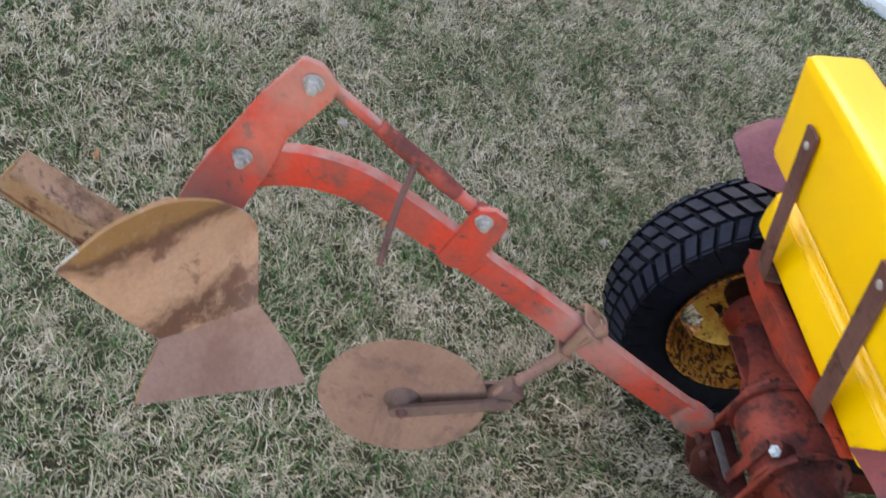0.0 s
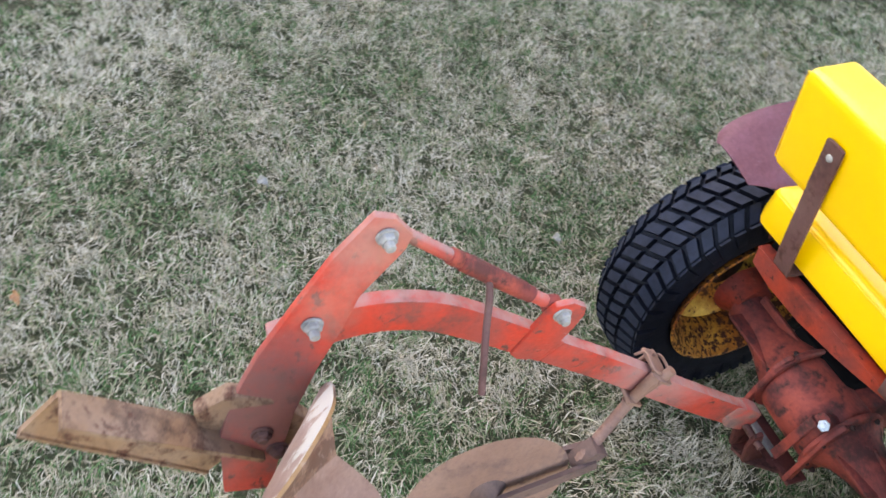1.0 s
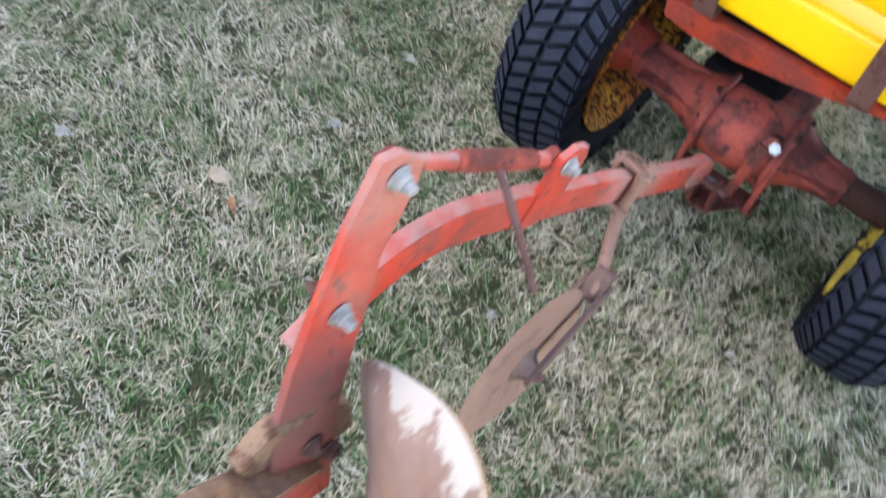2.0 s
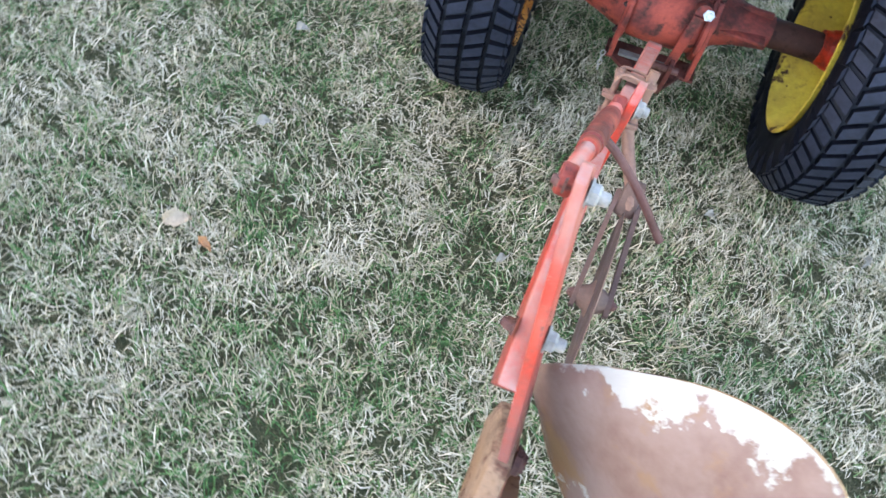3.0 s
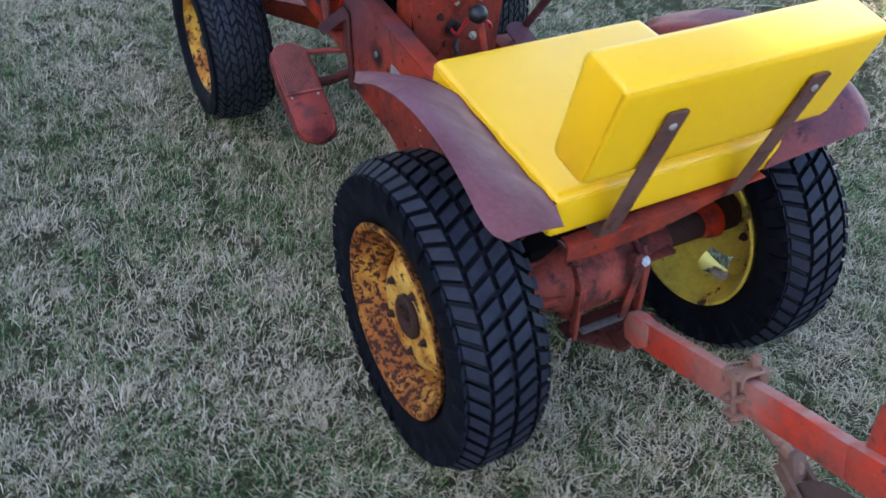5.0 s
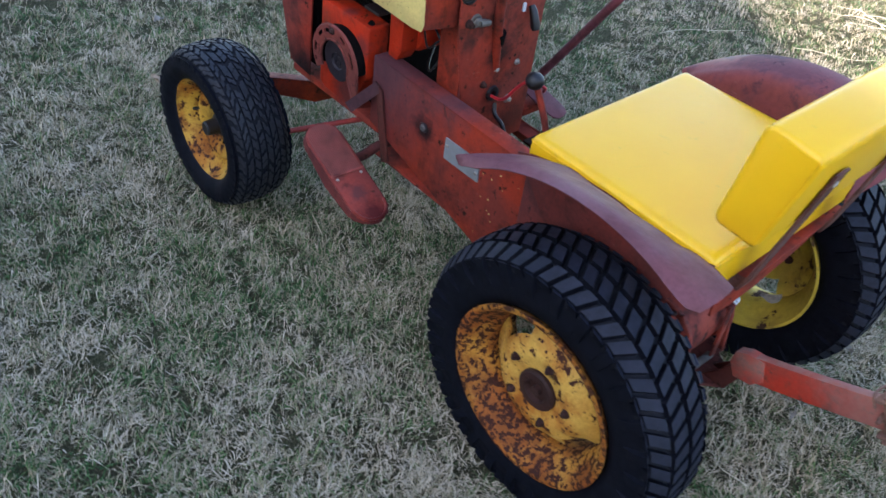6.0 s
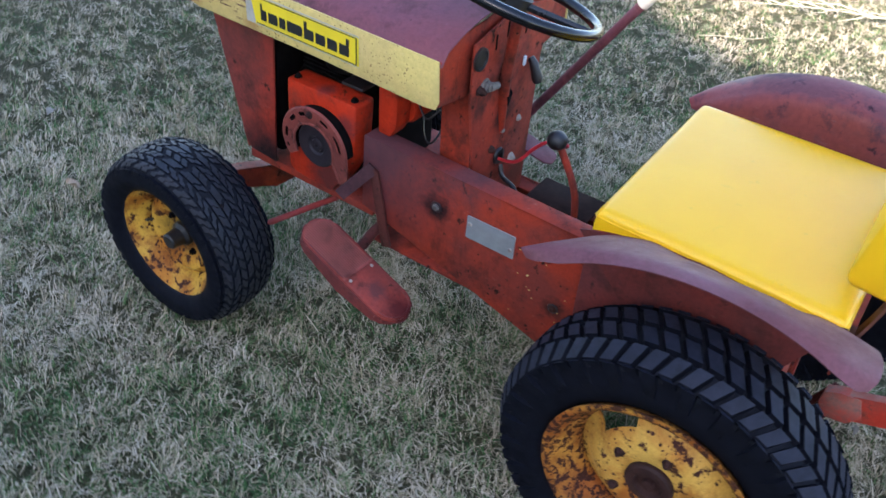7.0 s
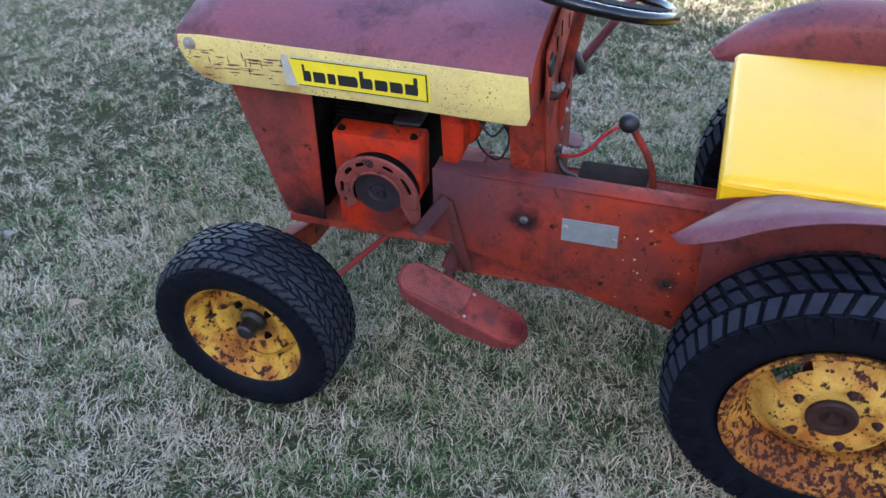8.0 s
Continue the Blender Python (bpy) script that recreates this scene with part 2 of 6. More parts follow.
WHEELRIM_F = worn_paint("front rim yellow", (0.62, 0.36, 0.05), (0.44, 0.17, 0.022), (0.045, 0.016, 0.010), rough=0.38, fade=(0.42, 0.58), rusty=(0.545, 0.59), small=34.0, big=9.0, grimy=(0.50, 0.62), grime=(0.20, 0.060, 0.012), pits=0.9, pit_scale=90.0, streaks=0.2, scuffs=0.3, dust=(0.62, 0.42, 0.14), soot=(((0.02, 0.0, 0.0), 0.085, (0.02, 0.013, 0.01), 0.9),))
WHEELYEL_R = worn_paint("wheel yellow", (0.60, 0.44, 0.055), (0.44, 0.31, 0.05), (0.05, 0.025, 0.015), rough=0.45, rusty=(0.58, 0.63), small=16.0, pits=0.4, pit_scale=40.0, grimy=(0.56, 0.66), grime=(0.10, 0.06, 0.03), dust=(0.7, 0.6, 0.3))
RUBBER = plain("tyre rubber", (0.0050, 0.0056, 0.0095), 0.65, 0, 0.4, 60, 0.3, 0.09)
GROOVE = plain("dusty tyre groove", (0.0130, 0.0140, 0.0185), 0.8, 0, 0.4, 60, 0.3, 0.1)
TREAD = plain("dusty tread", (0.0165, 0.0190, 0.031), 0.6, 0, 0.4, 45, 0.35, 0.18)
FRONTTREAD = plain("worn front tread", (0.017, 0.0185, 0.025), 0.55, 0, 0.4, 45, 0.35, 0.3)
BLACK = plain("black plastic", (0.010, 0.010, 0.012), 0.45, 0, 0.2, 50, 0.05)
GLOSSBLACK = plain("glossy black plastic", (0.004, 0.004, 0.005), 0.22, 0, 0.2, 50, 0.02, 0.45)
# oily metal, made near-black to hold the engine bay's shade and grime
DARKMETAL = plain("oily metal darkened for shade", (0.006, 0.005, 0.005), 0.7, 0.0, 0.45, 30, 0.3, 0.04)
HUBRUST = worn_paint("greasy rusted hub", (0.034, 0.016, 0.014), (0.055, 0.024, 0.018), (0.02, 0.01, 0.008), rough=0.5, rusty=(0.55, 0.65))
BOARD = plain("dirty brown footboard", (0.024, 0.012, 0.009), 0.75, 0, 0.4, 30, 0.3, 0.05)
STEEL = plain("weathered steel", (0.31, 0.275, 0.24), 0.6, 0.0, 0.4, 60, 0.3, 0.2)
DULLSTEEL = plain("dull grey steel", (0.13, 0.12, 0.11), 0.55, 0.2, 0.35, 60, 0.3)
WHITESPOT = plain("white paint daub", (0.62, 0.66, 0.68), 0.5, 0, 0.45, 130, 0.3)
PLATE = plain("grey plate", (0.30, 0.32, 0.32), 0.42, 0.35, 0.16, 25, 0.1)
YELDECAL = plain("decal yellow", (0.78, 0.60, 0.02), 0.4, 0, 0.08, 20, 0.03)
BLACKINK = plain("decal black", (0.012, 0.012, 0.012), 0.5, 0, 0.1, 20, 0.0)
GREYINK = plain("worn decal edge", (0.42, 0.40, 0.34), 0.5, 0, 0.15, 60, 0.0)
REDWIRE = plain("red cable", (0.55, 0.03, 0.04), 0.4, 0, 0.15, 60, 0.0)
CLEAR = plain("pale grip", (0.62, 0.55, 0.47), 0.35, 0, 0.1, 30, 0.05)
GREASE = plain("black grease stain", (0.018, 0.013, 0.014), 0.4, 0, 0.3, 60, 0.2)
STAIN = plain("dark purple stain", (0.065, 0.028, 0.032), 0.45, 0, 0.4, 50, 0.2, 0.2)
PEDALRIB = worn_paint("worn rib red", (0.40, 0.095, 0.075), (0.32, 0.09, 0.075), (0.08, 0.025, 0.02), rough=0.5, rusty=(0.66, 0.72))
PEDAL = worn_paint("pedal red", (0.30, 0.050, 0.034), (0.21, 0.05, 0.042), (0.07, 0.022, 0.016), rough=0.42, rusty=(0.64, 0.7), pits=0.25, soot=(
    ((-0.404, 0.668, -0.022), 0.050, (0.07, 0.012, 0.012), 0.9), ((-0.41, 0.735, 0.003), 0.034, (0.09, 0.036, 0.036), 0.75)))


def vinyl():
    m, nt, p = mat_base("yellow vinyl")
    v = coords(nt)
    n = noise_fac(nt, v, 5, 4, 0.6, 0.3, 0.7)
    c = mix(nt, n, (0.84, 0.455, 0.002), (0.88, 0.50, 0.003))
    sm = noise_fac(nt, v, 30, 4, 0.7, 0.64, 0.8)
    c = mix(nt, math_node(nt, "MULTIPLY", sm, 0.5), c, (0.55, 0.38, 0.02))
    nt.links.new(c, p.inputs["Base Color"])
    p.inputs["Roughness"].default_value = 0.34
    vor = nt.nodes.new("ShaderNodeTexVoronoi")
    vor.inputs["Scale"].default_value = 520
    nt.links.new(v, vor.inputs["Vector"])
    wr = noise_fac(nt, v, 14, 3, 0.5, 0.3, 0.7, 1.0)
    bump(nt, p, math_node(nt, "ADD", math_node(nt, "MULTIPLY", vor.outputs[0], 0.25), wr), 0.10, 0.002)
    return m


VINYL = vinyl()


def moldboard_mat():
    """Scoured soil steel: pinkish tan centre, ochre-brown top band and dark brown stains along the lower joint."""
    m, nt, p = mat_base("rusted plow steel")
    v = coords(nt)
    c = mix(nt, noise_fac(nt, v, 7, 5, 0.6, 0.4, 0.6), (0.49, 0.27, 0.168), (0.38, 0.195, 0.12))
    sep = nt.nodes.new("ShaderNodeSeparateXYZ")
    nt.links.new(v, sep.inputs[0])
    ragged = math_node(nt, "ADD", sep.outputs[2], math_node(nt, "MULTIPLY", noise_fac(nt, v, 9, 6, 0.65, 0.2, 0.8, 0.5), 0.11))

    def band(lo, hi):
        r = nt.nodes.new("ShaderNodeMapRange")
        r.inputs["From Min"].default_value, r.inputs["From Max"].default_value = lo, hi
        nt.links.new(ragged, r.inputs["Value"])
        return r.outputs[0]
    c = mix(nt, band(0.755, 0.785), c, (0.28, 0.135, 0.045))
    streak = math_node(nt, "MULTIPLY", band(0.735, 0.765), band(0.815, 0.785))
    c = mix(nt, math_node(nt, "MULTIPLY", streak, 0.95), c, (0.11, 0.045, 0.022))
    low = math_node(nt, "MULTIPLY", band(0.590, 0.545), noise_fac(nt, v, 16, 5, 0.7, 0.36, 0.56))
    c = mix(nt, math_node(nt, "MULTIPLY", low, 0.95), c, (0.10, 0.038, 0.021))
    c = mix(nt, math_node(nt, "MULTIPLY", noise_fac(nt, v, 6.5, 5, 0.65, 0.57, 0.63, 0.8), 0.85), c, (0.14, 0.055, 0.033))
    scr = noise_fac(nt, coords(nt, (1.0, 1.0, 0.25)), 90, 5, 0.75, 0.55, 0.75)
    c = mix(nt, math_node(nt, "MULTIPLY", scr, 0.45), c, (0.50, 0.38, 0.31))
    c = mix(nt, math_node(nt, "MULTIPLY", noise_fac(nt, v, 120, 4, 0.7, 0.4, 0.8), 0.4), c, (0.12, 0.06, 0.04))
    nt.links.new(c, p.inputs["Base Color"])
    p.inputs["Roughness"].default_value = 0.55
    bump(nt, p, noise_fac(nt, v, 60, 5, 0.7, 0.3, 0.8), 0.25, 0.0015)
    return m


def moldboard_back_mat():
    m, nt, p = mat_base("plow back with paint flakes")
    v = coords(nt)
    c = mix(nt, noise_fac(nt, v, 8, 5, 0.65, 0.4, 0.6), (0.18, 0.095, 0.07), (0.25, 0.16, 0.13))
    c = mix(nt, noise_fac(nt, v, 10, 5, 0.6, 0.54, 0.66), c, (0.26, 0.14, 0.065))
    sep = nt.nodes.new("ShaderNodeSeparateXYZ")
    nt.links.new(v, sep.inputs[0])
    rim = nt.nodes.new("ShaderNodeMapRange")
    rim.inputs["From Min"].default_value, rim.inputs["From Max"].default_value = 0.084, 0.092
    upper = math_node(nt, "SUBTRACT", math_node(nt, "SUBTRACT", sep.outputs[2], math_node(nt, "MULTIPLY", sep.outputs[0], 0.85)), 0.60)
    border = math_node(nt, "MAXIMUM", upper, math_node(nt, "SUBTRACT", sep.outputs[0], 0.205))
    nt.links.new(math_node(nt, "ADD", border, math_node(nt, "MULTIPLY", noise_fac(nt, v, 14, 6, 0.65, 0.25, 0.75), 0.09)), rim.inputs["Value"])
    flakes = math_node(nt, "MAXIMUM", rim.outputs[0], noise_fac(nt, v, 8, 6, 0.62, 0.635, 0.645))
    c = mix(nt, flakes, c, (0.40, 0.365, 0.32))
    nt.links.new(c, p.inputs["Base Color"])
    p.inputs["Roughness"].default_value = 0.6
    bump(nt, p, noise_fac(nt, v, 50, 5, 0.7, 0.3, 0.8), 0.3, 0.0015)
    return m


MOLD, MOLDBACK = moldboard_mat(), moldboard_back_mat()


def grass_mat():
    m, nt, p = mat_base("winter grass blades")
    geo = nt.nodes.new("ShaderNodeNewGeometry")
    ramp = nt.nodes.new("ShaderNodeValToRGB")
    e = ramp.color_ramp.elements
    e[0].position, e[0].color = 0.0, (0.036, 0.080, 0.022, 1)
    e[1].position, e[1].color = 1.0, (0.55, 0.458, 0.325, 1)
    for pos, col in ((0.16, (0.060, 0.132, 0.034, 1)), (0.30, (0.120, 0.190, 0.062, 1)), (0.41, (0.215, 0.215, 0.105, 1)), (0.54, (0.305, 0.250, 0.152, 1)), (0.82, (0.405, 0.325, 0.215, 1))):
        k = e.new(pos)
        k.color = col
    v = nt.nodes.new("ShaderNodeTexCoord").outputs["Object"]
    patch = noise_fac(nt, v, 1.7, 4, 0.6, 0.34, 0.66)
    patch2 = noise_fac(nt, v, 7.5, 4, 0.65, 0.36, 0.64)
    tuft = noise_fac(nt, v, 42.0, 2, 0.5, 0.3, 0.7)
    s = math_node(nt, "ADD", math_node(nt, "MULTIPLY", geo.outputs["Random Per Island"], 1.0),
                  math_node(nt, "ADD", math_node(nt, "MULTIPLY", patch, 0.42), math_node(nt, "MULTIPLY", patch2, 0.46)))
    s = math_node(nt, "ADD", s, math_node(nt, "MULTIPLY", tuft, 0.24))
    nt.links.new(math_node(nt, "SUBTRACT", s, 0.43), ramp.inputs[0])
    nt.links.new(ramp.outputs[0], p.inputs["Base Color"])
    p.inputs["Roughness"].default_value = 0.6
    p.inputs["Specular IOR Level"].default_value = 0.2
    return m


def soil_mat():
    m, nt, p = mat_base("thatch and soil")
    v = coords(nt)
    a = noise_fac(nt, v, 110, 5, 0.7, 0.42, 0.75, 1.5)
    b = noise_fac(nt, v, 1.3, 4, 0.6, 0.3, 0.7)
    c = mix(nt, a, (0.042, 0.040, 0.021), (0.24, 0.19, 0.11))
    c = mix(nt, math_node(nt, "MULTIPLY", math_node(nt, "SUBTRACT", 1.0, b), 0.45), c, (0.070, 0.095, 0.036))
    # beyond the near lawn the thatch gives way to even turf
    far = nt.nodes.new("ShaderNodeVectorMath")
    far.operation = "LENGTH"
    nt.links.new(v, far.inputs[0])
    out = nt.nodes.new("ShaderNodeMapRange")
    out.inputs["From Min"].default_value, out.inputs["From Max"].default_value = 3.2, 5.0
    nt.links.new(far.outputs["Value"], out.inputs["Value"])
    turf = mix(nt, noise_fac(nt, v, 60, 6, 0.75, 0.35, 0.65), (0.10, 0.105, 0.045), (0.34, 0.285, 0.17))
    c = mix(nt, out.outputs[0], c, turf)
    nt.links.new(c, p.inputs["Base Color"])
    p.inputs["Roughness"].default_value = 0.95
    p.inputs["Specular IOR Level"].default_value = 0.1
    bump(nt, p, a, 0.8, 0.02)
    return m


GRASS, SOIL = grass_mat(), soil_mat()
CONCRETE = plain("pale concrete", (0.52, 0.53, 0.54), 0.8, 0, 0.08, 30, 0.2)
SIDING = plain("house siding", (0.5, 0.5, 0.48), 0.7, 0, 0.05, 10, 0.1)
LEAF = plain("dry leaf", (0.36, 0.26, 0.17), 0.7, 0, 0.25, 60, 0.3)
LEAFPALE = plain("pale dry leaf", (0.27, 0.235, 0.19), 0.7, 0, 0.2, 60, 0.3)
LEAFORANGE = plain("orange dry leaf", (0.33, 0.15, 0.06), 0.7, 0, 0.25, 60, 0.3)
STRAW = plain("dry straw", (0.52, 0.45, 0.31), 0.6, 0, 0.2, 60, 0.0)

# ---- mesh helpers ----
def part(name, bm, material, parent=None, label="", smooth=35.0):
    """Link a bmesh as one mesh object under a thing or a part."""
    me = bpy.data.meshes.new(name)
    bmesh.ops.recalc_face_normals(bm, faces=bm.faces)
    bm.to_mesh(me)
    bm.free()
    for mt in (material if isinstance(material, (list, tuple)) else (material,)):
        me.materials.append(mt)
    if smooth:
        me.polygons.foreach_set("use_smooth", [True] * len(me.polygons))
        me.set_sharp_from_angle(angle=radians(smooth))
    ob = new(name, me)
    if parent is not None:
        ob.parent = parent
    if label:
        tagged(ob, label)
    return ob


def empty(name, m=Matrix()):
    e = new(name)
    e.matrix_world = m
    e.empty_display_size = 0.1
    return e


def add_box(bm, lo, hi, bevel=0.0, m=None, seg=2):
    """A box from corner to corner, with rounded edges."""
    b = bmesh.new()
    bmesh.ops.create_cube(b, size=1.0)
    for v in b.verts:
        v.co = Vector([(lo[i] + hi[i]) / 2 + v.co[i] * (hi[i] - lo[i]) for i in range(3)])
    if bevel:
        bmesh.ops.bevel(b, geom=b.edges, offset=bevel, segments=seg, profile=0.5, affect="EDGES")
    if m is not None:
        b.transform(m)
    merge(bm, b)
    return bm


def merge(bm, b):
    me = bpy.data.meshes.new("tmp")
    b.to_mesh(me)
    b.free()
    bm.from_mesh(me)
    bpy.data.meshes.remove(me)


def add_prism(bm, outline, x0, x1, bevel=0.0, axis="x", m=None):
    """A flat outline of (y, z) pairs pushed from x0 to x1 (or (x, z) along y, (x, y) along z)."""
    b = bmesh.new()

    def at(p, d):
        return Vector((d, *p)) if axis == "x" else Vector((p[0], d, p[1])) if axis == "y" else Vector((*p, d))
    lo = [b.verts.new(at(p, x0)) for p in outline]
    hi = [b.verts.new(at(p, x1)) for p in outline]
    b.faces.new(lo)
    b.faces.new(hi[::-1])
    n = len(outline)
    for i in range(n):
        b.faces.new((lo[i], hi[i], hi[(i + 1) % n], lo[(i + 1) % n]))
    bmesh.ops.recalc_face_normals(b, faces=b.faces)
    if bevel:
        bmesh.ops.bevel(b, geom=b.edges, offset=bevel, segments=2, profile=0.5, affect="EDGES")
    if m is not None:
        b.transform(m)
    merge(bm, b)
    return bm


def rounded(cx, cy, w, h, r, n=5):
    """Outline of a rectangle with round corners."""
    out = []
    for sx, sy, a0 in ((1, 1, 0), (-1, 1, 90), (-1, -1, 180), (1, -1, 270)):
        for k in range(n + 1):
            a = radians(a0 + 90 * k / n)
            out.append((cx + sx * (w / 2 - r) + r * math.cos(a), cy + sy * (h / 2 - r) + r * math.sin(a)))
    return out


def smooth_path(pts, n=8):
    """Catmull-Rom through the points."""
    p = [Vector(q) for q in pts]
    p = [2 * p[0] - p[1]] + p + [2 * p[-1] - p[-2]]
    out = []
    for i in range(1, len(p) - 2):
        for k in range(n):
            t = k / n
            a, b, c, d = p[i - 1:i + 3]
            out.append(0.5 * ((2 * b) + (c - a) * t + (2 * a - 5 * b + 4 * c - d) * t * t + (3 * b - a - 3 * c + d) * t ** 3))
    return out + [p[-2]]


def add_tube(bm, pts, radius, sides=12, cap=True):
    """A round bar along points; radius may be a list."""
    pts = [Vector(p) for p in pts]
    rad = radius if isinstance(radius, (list, tuple)) else [radius] * len(pts)
    up = Vector((0.13, 0.21, 0.97)).normalized()
    rings = []
    for i, p in enumerate(pts):
        d = (pts[min(i + 1, len(pts) - 1)] - pts[max(i - 1, 0)]).normalized()
        s = d.cross(up)
        if s.length < 0.1:
            s = d.cross(Vector((1, 0, 0)))
        s.normalize()
        u = s.cross(d)
        rings.append([bm.verts.new(p + rad[i] * (math.cos(a) * s + math.sin(a) * u)) for a in [2 * math.pi * k / sides for k in range(sides)]])
    for a, b in zip(rings, rings[1:]):
        for k in range(sides):
            bm.faces.new((a[k], a[(k + 1) % sides], b[(k + 1) % sides], b[k]))
    if cap:
        bm.faces.new(rings[0][::-1])
        bm.faces.new(rings[-1])
    return bm


def add_lathe(bm, profile, steps=64, m=None, closed=False):
    """Turn (x, radius) pairs round the x axis."""
    b = bmesh.new()
    rings = []
    for x, r in profile:
        if r < 1e-5:
            rings.append([b.verts.new((x, 0, 0))])
        else:
            rings.append([b.verts.new((x, r * math.cos(a), r * math.sin(a))) for a in [2 * math.pi * k / steps for k in range(steps)]])
    pairs = list(zip(rings, rings[1:])) + ([(rings[-1], rings[0])] if closed else [])
    for p, q in pairs:
        for k in range(steps):
            f = [p[k % len(p)], p[(k + 1) % len(p)], q[(k + 1) % len(q)], q[k % len(q)]]
            f = list(dict.fromkeys(f))
            if len(f) > 2:
                b.faces.new(f)
    if m is not None:
        b.transform(m)
    merge(bm, b)
    return bm


def add_bolt(bm, p, axis, r=0.012, h=0.01, washer=True, stud=None):
    """A hexagon head with a washer and a short stud, pointing along axis."""
    q = Vector(axis).normalized().to_track_quat("X", "Z").to_matrix().to_4x4()
    m = Matrix.Translation(p) @ q
    if washer:
        add_lathe(bm, [(0, 0), (0, r * 1.28), (0.003, r * 1.22), (0.003, 0)], 20, m)
    add_lathe(bm, [(0.001, 0), (0.001, r), (h * 0.8, r), (h, r * 0.82), (h, 0)], 6, m)
    end = h * 1.35 if stud is None else stud
    add_lathe(bm, [(0.001, 0), (0.001, r * 0.62), (end - 0.002, r * 0.62), (end, r * 0.5), (end, 0)], 12, m)
    return bm


def shell(bm, t):
    """Thicken every face of an open sheet by t."""
    bmesh.ops.recalc_face_normals(bm, faces=bm.faces)
    bmesh.ops.solidify(bm, geom=bm.faces[:] + bm.edges[:] + bm.verts[:], thickness=t)
    return bm


# ---- ground ----
def ground_z(x, y):
    """Height of the soil: level lawn, a little higher under the off-side wheels and pressed down under the near rear one."""
    rise = 0.016 * np.exp(-(((x - 0.50) / 0.30) ** 2 + ((y - 0.10) / 0.34) ** 2))
    rise2 = 0.02 * np.exp(-(((x - 0.45) / 0.3) ** 2 + ((y - 1.35) / 0.3) ** 2))
    dent = 0.028 * np.exp(-(((x + 0.37) / 0.17) ** 2 + ((y - 0.0) / 0.20) ** 2))
    return -0.034 + rise + rise2 - dent + 0.006 * np.sin(2.1 * x + 0.7) * np.cos(1.7 * y) + 0.004 * np.sin(5.3 * x + 3.1 * y)


def build_ground():
    near = np.linspace(-4, 4.5, 86)
    far = np.array([6, 9, 14, 22, 40, 80, 160, 400.0])
    xs = np.concatenate((-far[::-1], near, far))
    gx, gy = np.meshgrid(xs, xs, indexing="ij")
    gz = ground_z(gx, gy)
    n = len(xs)
    verts = np.stack((gx, gy, gz), -1).reshape(-1, 3)
    faces = [(i * n + j, (i + 1) * n + j, (i + 1) * n + j + 1, i * n + j + 1) for i in range(n - 1) for j in range(n - 1)]
    me = bpy.data.meshes.new("ground")
    me.from_pydata(verts.tolist(), [], faces)
    me.materials.append(SOIL)
    me.polygons.foreach_set("use_smooth", [True] * len(me.polygons))
    tagged(new("ground", me), "dormant winter lawn soil and thatch under straw-coloured grass", "ground", kind="structure")


